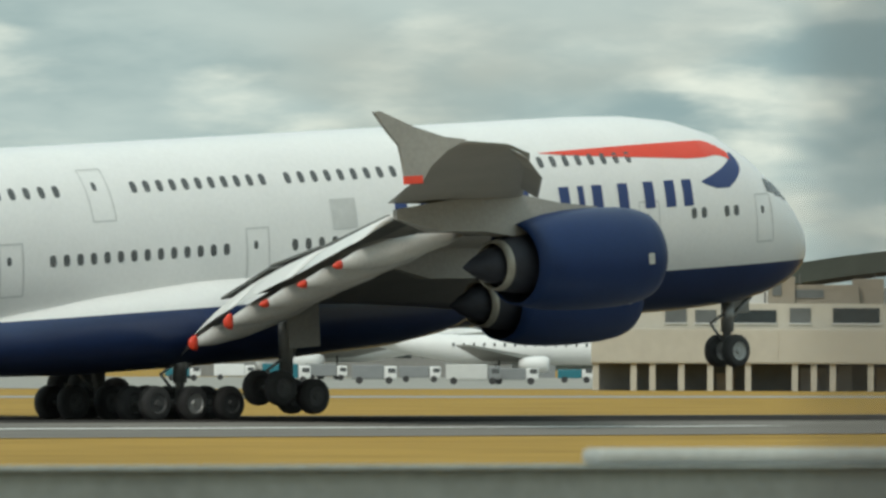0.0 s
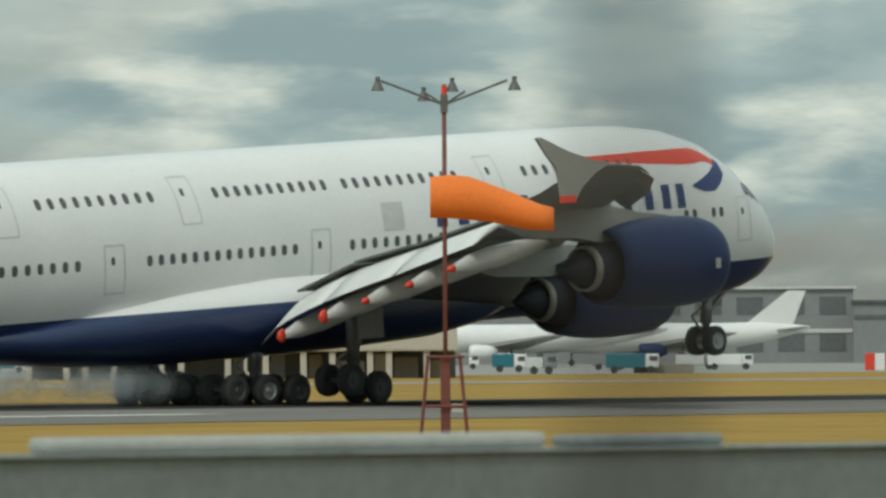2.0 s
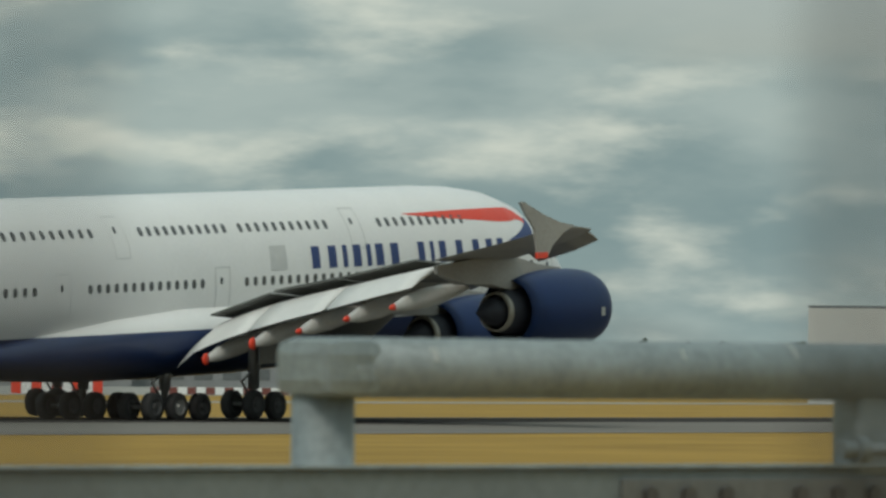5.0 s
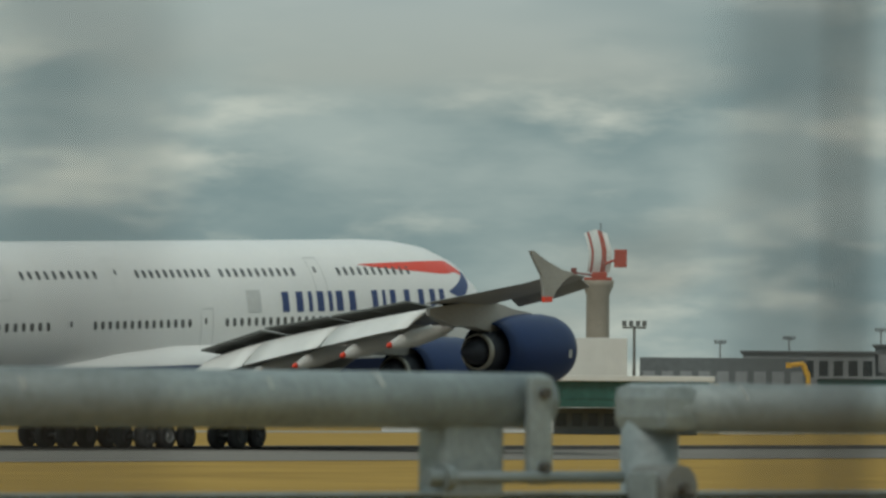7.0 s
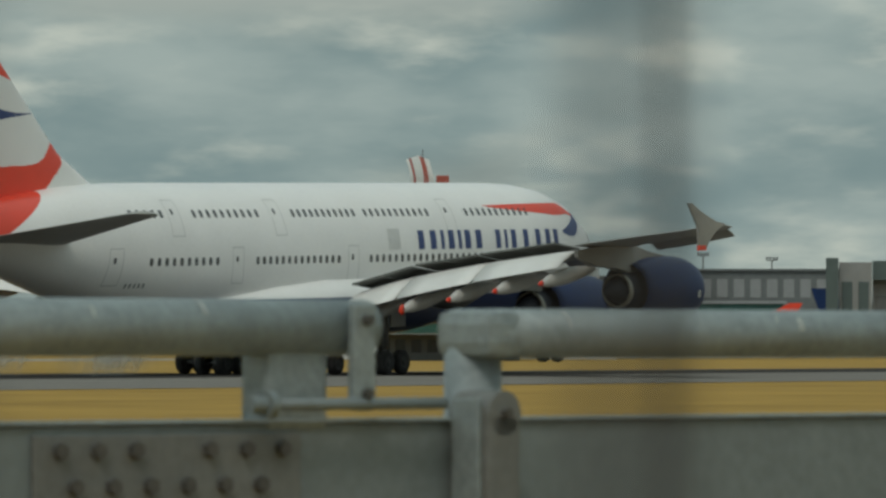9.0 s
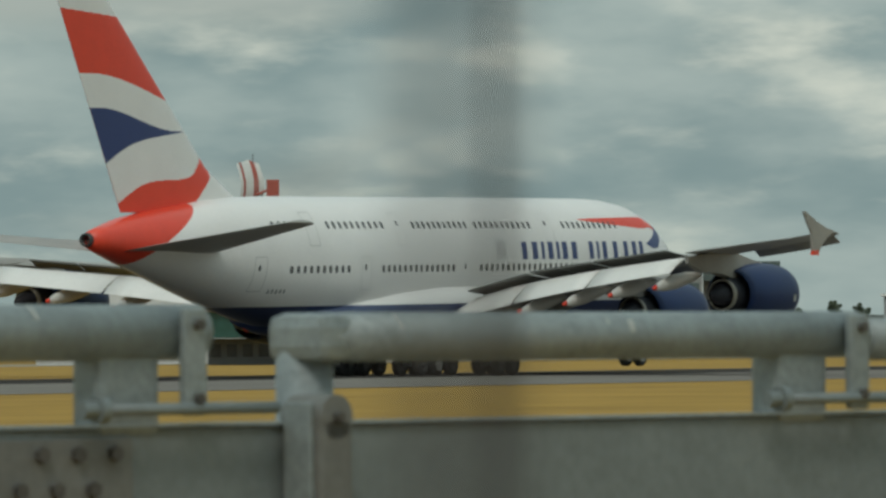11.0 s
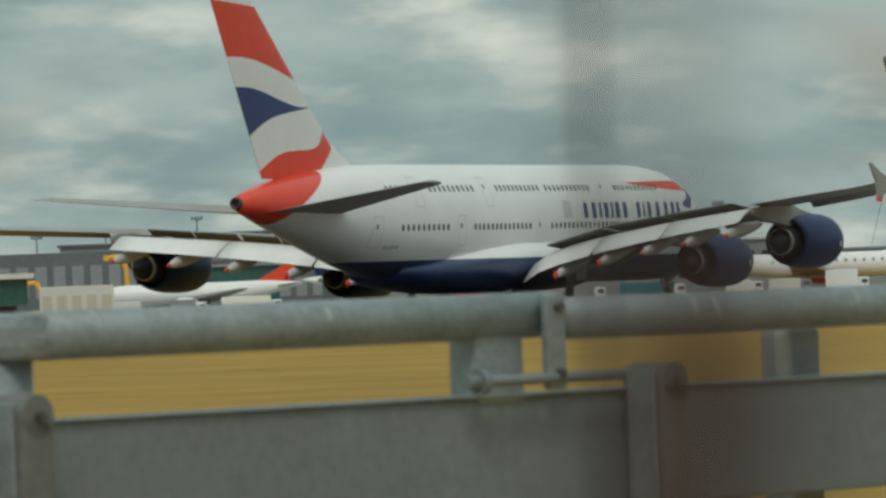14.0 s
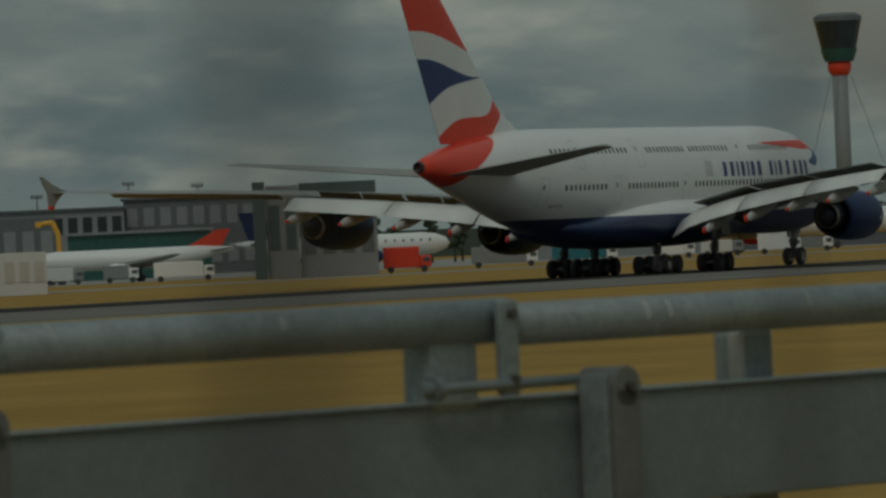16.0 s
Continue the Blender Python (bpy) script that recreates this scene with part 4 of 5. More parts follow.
def parked_plane(bearing, dist, length, mats, turn, label, tail=1.0):
    t = thing("parked_airliner", far_frame(bearing, dist) @ pose(0, 0, 0, 0, 0, turn), label, "airplane", "parked airliners")
    r = 2.0 * length / 40
    zc = 1.6 * r + 1.0
    bm = bmesh.new()
    L2 = length / 2
    prof = [(L2, 0.05), (L2 - r * 0.35, r * 0.5), (L2 - r * 1.3, r * 0.86), (L2 - r * 2.6, r), (-L2 + r * 7, r), (-L2 + r * 3.5, r * 0.72), (-L2 + r, r * 0.32), (-L2, r * 0.1)]
    rings = []
    for k, (x, rr) in enumerate(prof):
        lift = max(0, (-L2 + r * 7 - x)) * 0.09
        rings.append([(x, rr * math.cos(2 * math.pi * i / 24), zc + lift + rr * math.sin(2 * math.pi * i / 24)) for i in range(24)])
    loft(bm, rings)
    part("fuselage", bm, M[mats[0]], t, "", True)
    for k in range(int(length * 0.5)):
        x = L2 - r * 2.2 - k * 1.5
        if x < -L2 + r * 6:
            break
        bm = bmesh.new()
        box(bm, x - 0.14, x + 0.14, -r * 0.985, -r * 0.9, zc + r * 0.22, zc + r * 0.45)
        part("cabin_window", bm, M["glass"], t)
    bm = bmesh.new()
    pts = [(-L2 + r * 4.6, zc + r * 0.9), (-L2 + r * 1.6, zc + r * 4.2 * tail), (-L2 + r * 0.3, zc + r * 4.2 * tail), (-L2 + r * 1.2, zc + r * 0.9)]
    a = [bm.verts.new((x, -0.15, z)) for x, z in pts]
    b = [bm.verts.new((x, 0.15, z)) for x, z in pts]
    bm.faces.new(a)
    bm.faces.new(b[::-1])
    for i in range(4):
        bm.faces.new((a[i], a[(i + 1) % 4], b[(i + 1) % 4], b[i]))
    part("tail_fin", bm, M[mats[1]], t, "painted tail fin")
    for sg in (-1, 1):
        bm = bmesh.new()
        loft(bm, [[(r * 2.2, sg * r * 0.8, zc - r * 0.5), (-r * 1.8, sg * r * 0.8, zc - r * 0.5), (-r * 1.8, sg * r * 0.8, zc - r * 0.75), (r * 2.2, sg * r * 0.8, zc - r * 0.85)],
                  [(-r * 3.2, sg * r * 8.5, zc + r * 0.3), (-r * 4.1, sg * r * 8.5, zc + r * 0.3), (-r * 4.1, sg * r * 8.5, zc + r * 0.22), (-r * 3.2, sg * r * 8.5, zc + r * 0.2)]])
        part("wing", bm, M["wing"], t)
        bm = bmesh.new()
        lathe(bm, [(0, r * 0.42), (r * 0.3, r * 0.55), (r * 1.4, r * 0.5), (r * 2, r * 0.3)], (r * 2.4, sg * r * 3.0, zc - r * 0.95), 16, cap0=True, cap1=True)
        part("engine", bm, M[mats[2]], t, "", True)
        bm = bmesh.new()
        loft(bm, [[(-L2 + r * 2.6, sg * r * 0.2, zc + r * 0.5), (-L2 + r * 1.2, sg * r * 0.2, zc + r * 0.5), (-L2 + r * 1.2, sg * r * 0.2, zc + r * 0.4), (-L2 + r * 2.6, sg * r * 0.2, zc + r * 0.35)],
                  [(-L2 + r * 0.9, sg * r * 3.2, zc + r * 0.7), (-L2 + r * 0.3, sg * r * 3.2, zc + r * 0.7), (-L2 + r * 0.3, sg * r * 3.2, zc + r * 0.66), (-L2 + r * 0.9, sg * r * 3.2, zc + r * 0.64)]])
        part("tailplane", bm, M["wing"], t)
    for x, yy in ((L2 - r * 3, 0), (-r * 0.8, -r * 1.6), (-r * 0.8, r * 1.6)):
        bm = bmesh.new()
        tube(bm, (x, yy, 0.5), (x, yy, zc - r * 0.7), 0.14, 8)
        tube(bm, (x, yy - 0.4, 0.55), (x, yy + 0.4, 0.55), 0.55, 16)
        part("gear_leg", bm, M["tyre"], t)
    return t


# the row of buildings, by bearing and distance
def terminal():
    """Beige pier: open ground storey on columns, blank bridge level, window storey, stepped plant rooms on the roof."""
    dist, b0, b1 = 590, 42.72, 46.5
    w = 2 * dist * math.tan(radians((b1 - b0) / 2))
    t = thing("terminal_pier", far_frame((b0 + b1) / 2, dist), "long beige terminal pier with an open ground storey on columns", "building")
    rnd = random.Random(5)
    h = w / 2
    bm = bmesh.new()
    box(bm, -h, h, 5, 24, 0, 2.45, 0.03)
    part("ground_storey", bm, M["darkclad"], t, "dark recessed ground storey")
    x = -h + 0.4
    while x < h:
        bm = bmesh.new()
        box(bm, x - 0.28, x + 0.28, 0.3, 0.9, 0, 2.45, 0.03)
        part("column", bm, M["beige"], t)
        if rnd.random() < 0.5:
            bm = bmesh.new()
            box(bm, x + 0.5, x + rnd.uniform(1.4, 3.0), 3.5, 4.9, 0, rnd.uniform(1.4, 2.3), 0.04)
            part("store_wall", bm, M[rnd.choice(("greyclad", "beige", "concrete"))], t)
        x += rnd.choice((1.7, 2.6, 3.4, 4.2))
    bm = bmesh.new()
    box(bm, -h, h, 0, 24, 2.46, 5.6, 0.06)
    part("bridge_level", bm, M["beige"], t, "blank beige cladding")
    x = -h
    while x < h - 3:
        seg = rnd.uniform(4.5, 8.5)
        bm = bmesh.new()
        box(bm, x + 0.06, min(h, x + seg) - 0.06, -0.04, 0.0, 2.6, 5.45, 0.012)
        part("cladding_panel", bm, M["beige"], t)
        x += seg
    bm = bmesh.new()
    box(bm, -h + 0.5, h, 2.2, 24, 5.61, 7.9, 0.05)
    part("window_storey", bm, M["beige"], t, "beige upper storey")
    x = -h + 1.5
    while x < h - 6:
        ww = rnd.choice((1.1, 1.5, 1.9, 1.9, 4.2))
        bm = bmesh.new()
        box(bm, x, x + ww, 2.05, 2.3, 6.15, rnd.choice((7.3, 7.5, 7.65)), 0.02)
        part("window", bm, M[rnd.choice(("darkglass", "darkglass", "darkclad"))], t, "dark window")
        bm = bmesh.new()
        box(bm, x - 0.12, x + ww + 0.12, 2.02, 2.18, 6.02, 6.14, 0.015)
        part("window_sill", bm, M["paleclad"], t)
        x += ww + rnd.choice((0.8, 1.2, 2.0, 3.2))
    x = -h + 2
    while x < h - 6:
        ww, hh, back = rnd.uniform(2.2, 6.5), rnd.uniform(0.6, 2.6), rnd.uniform(3.5, 9)
        bm = bmesh.new()
        box(bm, x, x + ww, back, back + 5, 7.905, 7.9 + hh, 0.05)
        part("plant_room", bm, M[rnd.choice(("beige", "beige", "paleclad", "concrete", "greyclad"))], t)
        if rnd.random() < 0.4:
            bm = bmesh.new()
            box(bm, x + 0.4, x + ww * 0.5, back - 0.1, back + 0.2, 7.9 + hh * 0.3, 7.9 + hh * 0.75, 0.02)
            part("louvre", bm, M["darkclad"], t)
        x += ww * rnd.uniform(0.6, 1.3)
    bm = bmesh.new()
    for k in range(7):
        x = -h + w * (k + rnd.random()) / 7
        tube(bm, (x, 6, 8), (x, 6, 10.6), 0.08, 6)
        tube(bm, (x, 5.5, 1.0), (x, 5.5, 2.4), 0.1, 6)
    part("roof_pipes", bm, M["greypole"], t)


terminal()


def hall_roof():
    """Dark hall with a shallow arched roof far behind the pier."""
    dist, b0, b1 = 1440, 44.55, 48.0
    w = 2 * dist * math.tan(radians((b1 - b0) / 2))
    t = thing("terminal_hall", far_frame((b0 + b1) / 2, dist), "large dark terminal hall with a shallow arched roof", "building")
    bm = bmesh.new()
    box(bm, -w / 2, w / 2, 0, 60, 0, 17.5, 0.1)
    part("wall", bm, M["greyclad"], t)
    bm = bmesh.new()
    rings = []
    for y in (-4, 62):
        top = [(-w / 2 - 3 + (w + 6) * i / 24, y, 19.5 + 9.5 * math.sin(math.pi * (0.18 + 0.64 * i / 24))) for i in range(25)]
        rings.append(top + [(x, yy, z - 4.5) for x, yy, z in top[::-1]])
    loft(bm, rings)
    part("roof", bm, M["hill"], t, "dark arched roof")


hall_roof()
block("service_hall", 39.0, 42.4, 1216, 0, 11.5, "greyclad", "grey service hall behind the parked airliners", rows=1, cols=14, roof="paleclad")
block("hangar", 46.7, 49.95, 1304, 0, 14.7, "greyclad", "long low grey hangar with dark bays", rows=2, cols=9, glass="darkclad", roof="paleclad", band=(6.0, 6.8, "paleclad"))
block("workshop", 49.95, 51.1, 1280, 0, 11.82, "greyclad", "grey workshop block with a dark roof edge", band=(8.6, 9.4, "darkclad"), roof="darkclad")
block("hangar", 51.1, 54.6, 1299, 0, 13.74, "greyclad", "long low grey hangar with pale roof stripe", rows=3, cols=14, glass="darkclad", roof="paleclad", band=(10.4, 12.2, "paleclad"))
block("roof_cabin", 52.48, 52.88, 1328, 0, 17.3, "paleclad", "pale plant room behind the hangar roof", depth=8, rows=1, cols=3, glass="greyclad")
block("roof_cabin", 53.64, 53.82, 1376, 0, 18.9, "greyclad", "grey plant room beside the container stack", depth=8)
block("container_stack", 53.83, 53.97, 1376, 0, 19.0, "dullred", "dull red stack of containers behind the hangar", "container", depth=6)
block("roof_cabin", 53.98, 54.2, 1376, 0, 18.7, "paleclad", "pale stack of cabins beside the container stack", depth=8)
block("radar_block", 57.0, 59.14, 640, 0, 9.3, "paleclad", "plain pale grey building below the radar tower", band=(2.0, 2.3, "greyclad"))
block("plant_deck", 57.0, 58.5, 656, 0, 9.75, "darkclad", "dark roof deck behind the pale building", depth=10)
for vb in (58.3, 58.42):
    block("roof_vent", vb, vb + 0.03, 662, 0, 10.9, "darkclad", "dark vent stack on the roof deck", "vent", depth=0.4)
block("glazed_station", 58.4, 59.85, 600, 2.5, 4.9, "green", "low green glazed airfield station on white columns", rows=1, cols=16, glass="green", roof="paleclad", depth=20)
block("station_base", 58.5, 59.75, 604, 0, 2.45, "darkclad", "dark recessed ground storey of the glazed station", rows=1, cols=9, glass="darkglass", depth=14)
block("cargo_shed", 59.25, 60.7, 1330, 0, 13.13, "darkclad", "low dark cargo shed far off", rows=1, cols=9, glass="greyclad")
block("terminal_row", 60.15, 61.3, 1400, 0, 14.81, "greyclad", "grey terminal with dark flat roof far off", rows=2, cols=9, glass="darkglass", roof="darkclad")
block("terminal_row", 61.3, 62.75, 1414, 0, 16.49, "darkclad", "dark glazed terminal with grey roof far off", rows=2, cols=10, glass="greyclad", roof="darkclad")
block("green_shed", 60.8, 62.05, 1204, 0, 8.37, "green", "long low greenish shed", rows=1, cols=12, glass="green", roof="greyclad")
block("grey_depot", 62.42, 62.53, 800, 0, 11.9, "tealclad", "dark green end tower of the depot", depth=30)
block("grey_depot", 62.535, 62.82, 803, 0, 11.4, "greyclad", "grey box-shaped depot front with a shadow gap", rows=1, cols=2, glass="tealclad")
block("grey_depot", 62.825, 63.5, 806, 0, 9.2, "greyclad", "grey depot with a dark roof band", rows=1, cols=4, glass="darkclad", band=(8.7, 9.15, "darkclad"))
block("depot_roof", 62.825, 63.5, 804, 9.205, 11.6, "tealclad", "dark green roof band over the pale depot", depth=26)
block("far_terminal", 64.4, 66.6, 1250, 0, 10.0, "greyclad", "far grey terminal roofline", rows=1, cols=12, glass="darkglass", roof="paleclad")
block("far_terminal", 66.6, 70.5, 1300, 0, 7.5, "darkclad", "far low dark terminal roofline", rows=1, cols=14, glass="greyclad", roof="greyclad")
block("pale_kiosk", 59.95, 60.6, 640, 0, 4.2, "paleclad", "pale flat-roofed kiosk beside the glazed station", rows=1, cols=5, glass="beige")
parked_plane(40.3, 1000, 56, ("white", "teal", "white"), 196, "white parked airliner with teal tail fin at the pier", 0.8)
parked_plane(42.0, 960, 44, ("white", "white", "white"), 4, "plain white parked airliner at the pier", 0.5)
parked_plane(46.85, 1050, 44, ("white", "slate", "white"), 186, "white parked airliner with dark tail fin beside the hall", 0.8)
parked_plane(47.12, 1080, 46, ("white", "slate", "white"), 176, "white parked airliner with navy tail fin at the pier", 0.9)
parked_plane(48.35, 1120, 48, ("white", "white", "navy"), 184, "white parked airliner with plain tail fin at the pier", 0.78)
parked_plane(59.5, 1500, 40, ("white", "yellow", "white"), 200, "white parked airliner with yellow tail fin at the stand", 0.9)
parked_plane(61.35, 990, 31, ("white", "red", "white"), 184, "white parked airliner with red tail fin at the stand", 0.6)
parked_plane(60.95, 1600, 38, ("white", "red", "white"), 196, "white far parked airliner with small red tail fin", 0.8)
parked_plane(63.2, 1040, 36, ("white", "navy", "navy"), 20, "white parked airliner with navy tail fin at the stand", 0.8)
parked_plane(66.7, 1050, 40, ("white", "red", "red"), 14, "white parked airliner with red engines at the stand", 0.7)
parked_plane(68.3, 1100, 44, ("white", "beige", "white"), 190, "white parked airliner with beige tail fin at the stand")


def radar_tower():
    t = thing("radar_tower", far_frame(58.88, 1600), "concrete radar tower with red and white radar dish", "radar tower")
    bm = bmesh.new()
    lathe_z(bm, [(0, 3.1), (22, 2.85), (30.5, 2.8), (32.6, 3.7), (34.0, 3.9), (34.0, 0.1)], 20)
    part("shaft", bm, M["concrete"], t, "weathered concrete shaft with flared head", True)
    bm = bmesh.new()
    box(bm, -3.4, 3.4, -2, 2, 34.004, 34.7, 0.1)
    box(bm, -1.6, 2.2, -1.4, 1.4, 34.7, 36.0, 0.2)
    part("turntable", bm, M["dullred"], t, "red turntable")
    bm = bmesh.new()
    tube(bm, (-1, -0.5, 35.2), (-5.6, -1.5, 35.8), 0.25, 8)
    box(bm, -6.6, -5.2, -1.9, -1.0, 35.3, 37.0, 0.15)
    part("feed_horn", bm, M["redpole"], t, "feed horn on a boom")
    for k in range(9):
        bm = bmesh.new()
        x0, x1 = -2.7 + k * 0.62, -2.7 + (k + 1) * 0.62 - 0.06
        rows = []
        for j in range(9):
            u = j / 8
            z = 36.0 + 10.5 * u
            off = 1.6 * (2 * u - 1) ** 2 - 0.8 * u
            rows.append([bm.verts.new((x + 0.9 * math.sin(u * 3.0) - 0.9 * u, off * 0.8 + dy, z - 0.9 * abs(k - 4) / 4 * (u > 0.5))) for x in (x0, x1) for dy in (0, 0.15)])
        for p, q in zip(rows, rows[1:]):
            bm.faces.new((p[0], p[2], q[2], q[0]))
            bm.faces.new((p[1], p[3], q[3], q[1]))
            bm.faces.new((p[0], p[1], q[1], q[0]))
            bm.faces.new((p[2], p[3], q[3], q[2]))
        part("reflector_strip", bm, M["dullred"] if k in (1, 5, 6) else M["paleclad"], t)
    bm = bmesh.new()
    box(bm, 3.9, 7.0, -0.6, 0.6, 37.2, 41.6, 0.2)
    tube(bm, (1.5, 0, 38.0), (4.0, 0, 39.0), 0.3, 8)
    part("counter_box", bm, M["dullred"], t, "red counterweight panel")
    bm = bmesh.new()
    tube(bm, (0.6, 0.5, 44), (0.6, 0.5, 48), 0.12, 6)
    part("mast", bm, M["greypole"], t)


def lathe_z(bm, prof, n=24):
    loft(bm, [[(r * math.cos(2 * math.pi * i / n), r * math.sin(2 * math.pi * i / n), z) for i in range(n)] for z, r in prof])


radar_tower()


def control_tower():
    t = thing("control_tower", far_frame(67.6, 2480), "slender control tower with dark flared glass cab", "control tower")
    bm = bmesh.new()
    lathe_z(bm, [(0, 3.0), (66, 2.9)], 18)
    part("shaft", bm, M["greyclad"], t, "slim grey steel shaft", True)
    bm = bmesh.new()
    lathe_z(bm, [(62, 3.0), (63.5, 4.2), (66.0, 4.6), (67.2, 4.2)], 18)
    part("collar", bm, M["red"], t, "red collar below the cab", True)
    bm = bmesh.new()
    lathe_z(bm, [(67.21, 5.4), (70.5, 6.6), (72.0, 7.0)], 20)
    part("lower_cab", bm, M["green"], t, "green lower cab storey")
    bm = bmesh.new()
    lathe_z(bm, [(72.01, 6.6), (82.5, 8.9)], 20)
    part("cab_glazing", bm, M["darkglass"], t, "dark sloped cab glazing")
    bm = bmesh.new()
    lathe_z(bm, [(82.51, 9.2), (84.3, 9.0), (85.4, 7.0)], 20)
    part("cab_roof", bm, M["darkclad"], t, "dark cab roof")
    bm = bmesh.new()
    for a in range(3):
        an = radians(120 * a + 20)
        tube(bm, (4 * math.cos(an), 4 * math.sin(an), 63), (26 * math.cos(an), 26 * math.sin(an), 0), 0.09, 6)
    part("stay", bm, M["greypole"], t, "thin steel stay cables")


control_tower()


def loader_arm(bearing, dist, h, reach):
    """Yellow cranked boom of an apron lift."""
    t = thing("boom_lift", far_frame(bearing, dist), "yellow cranked boom lift on the apron", "lift", "boom lifts")
    bm = bmesh.new()
    box(bm, -1.1, 1.1, 0, 2.2, 0.5, 1.7, 0.15)
    part("chassis", bm, M["yellow"], t)
    for x in (-0.8, 0.8):
        bm = bmesh.new()
        tube(bm, (x, -0.05, 0.5), (x, 2.25, 0.5), 0.5, 14)
        part("wheel", bm, M["tyre"], t)
    bm = bmesh.new()
    tube(bm, (0.5, 1, 1.7), (0.3, 1, h * 0.82), 0.38, 10)
    tube(bm, (0.3, 1, h * 0.80), (-0.5, 1, h), 0.42, 10)
    tube(bm, (-0.4, 1, h), (-reach, 1, h * 0.98), 0.36, 10)
    part("boom", bm, M["yellow"], t, "yellow steel boom")
    bm = bmesh.new()
    box(bm, -reach - 0.9, -reach, 0.5, 1.5, h * 0.98 - 0.5, h * 0.98 + 0.35, 0.05)
    part("basket", bm, M["yellow"], t)


loader_arm(59.95, 1000, 6.0, 1.6)
loader_arm(60.70, 1000, 9.6, 2.2)


def lamp_mast(bearing, dist, h):
    t = thing("apron_light", far_frame(bearing, dist), "tall grey apron light mast with floodlights", "light mast", "apron lights")
    bm = bmesh.new()
    tube(bm, (0, 0, 0), (0, 0, h), 0.22, 8, 0.14)
    part("pole", bm, M["greypole"], t)
    bm = bmesh.new()
    box(bm, -1.3, 1.3, -0.2, 0.2, h - 0.25, h - 0.05, 0.03)
    for x in (-1.1, -0.35, 0.4, 1.1):
        box(bm, x - 0.25, x + 0.25, -0.5, 0.1, h, h + 0.6, 0.04)
    part("floodlight_bank", bm, M["darkclad"], t)


for b, d, h in ((59.2, 720, 11.5), (59.95, 1500, 18), (60.55, 1500, 19), (61.35, 1500, 21), (61.95, 1500, 20), (65.9, 1500, 20), (53.2, 1600, 25), (53.28, 1600, 24.5), (53.42, 1600, 25), (53.5, 1600, 24)):
    lamp_mast(b, d, h)


def vehicle(bearing, dist, n, h, body, cab, label):
    t = thing("service_vehicle", far_frame(bearing, dist), label, "vehicle", "service vehicles")
    bm = bmesh.new()
    box(bm, -n / 2, n / 2 - 1.5, 0, 2.2, 0.6, h, 0.12)
    part("body", bm, M[body], t)
    bm = bmesh.new()
    box(bm, n / 2 - 1.48, n / 2, 0.05, 2.15, 0.6, min(h, 2.1), 0.2)
    part("cab", bm, M[cab], t)
    bm = bmesh.new()
    box(bm, n / 2 - 1.0, n / 2 - 0.15, -0.01, 2.21, 1.3, 1.85, 0.03)
    part("cab_window", bm, M["glass"], t)
    for x in (-n / 2 + 0.9, n / 2 - 0.9):
        bm = bmesh.new()
        tube(bm, (x, -0.05, 0.42), (x, 2.25, 0.42), 0.42, 14)
        part("wheel", bm, M["tyre"], t)


random.seed(4)
VEH = [("white", "white", "white service van on the apron"), ("paleclad", "greyclad", "pale baggage truck on the apron"), ("teal", "white", "blue and white catering truck on the apron"), ("yellow", "darkclad", "yellow tug on the apron"), ("greyclad", "white", "grey tanker on the apron"), ("red", "red", "red fire truck on the apron")]
for i in range(24):
    k = random.choice((0, 1, 1, 2, 4, 4, 4, 3))
    vehicle(39.2 + 10.2 * (i + random.uniform(-0.3, 0.3)) / 24, random.uniform(680, 960), random.uniform(3.2, 6.5), random.uniform(1.6, 2.5), *VEH[k])
for b, d, k in ((60.3, 900, 0), (60.75, 980, 1), (61.25, 960, 4), (63.75, 820, 5), (61.8, 900, 0), (66.1, 900, 0), (66.5, 920, 1), (67.0, 900, 0), (67.3, 950, 4), (64.6, 860, 4), (65.3, 900, 2)):
    vehicle(b, d, random.uniform(5, 9), random.uniform(2.0, 3.4), *VEH[k])


def stripe_blocks():
    w = 763 * radians(0.80) / 9
    for i in range(9):
        t = thing("barrier_block", far_frame(50.05 + 0.80 * (i + 0.5) / 9, 763), "red plastic barrier block on the grass edge" if i % 2 == 0 else "white plastic barrier block on the grass edge", "barrier block", "barrier blocks")
        bm = bmesh.new()
        box(bm, -w * 0.48, w * 0.48, 0, 0.6, 0, 2.0, 0.08)
        part("block", bm, M["red"] if i % 2 == 0 else M["white"], t)
    for i in range(16):
        t = thing("barrier_block", far_frame(51.3 + 1.3 * i / 16, 770), "low red plastic barrier block by the taxiway" if i % 2 == 0 else "low white plastic barrier block by the taxiway", "barrier block", "low barrier blocks")
        bm = bmesh.new()
        box(bm, -0.5, 0.5, 0, 0.5, 0, 0.85, 0.06)
        part("block", bm, M["redpole"] if i % 2 == 0 else M["white"], t)
    t = thing("sand_wall", far_frame(48.3, 700), "low orange-brown wall at the grass edge", "wall")
    bm = bmesh.new()
    box(bm, -3.2, 3.2, 0, 0.8, 0, 1.0, 0.1)
    part("wall", bm, M["concrete"], t)


stripe_blocks()


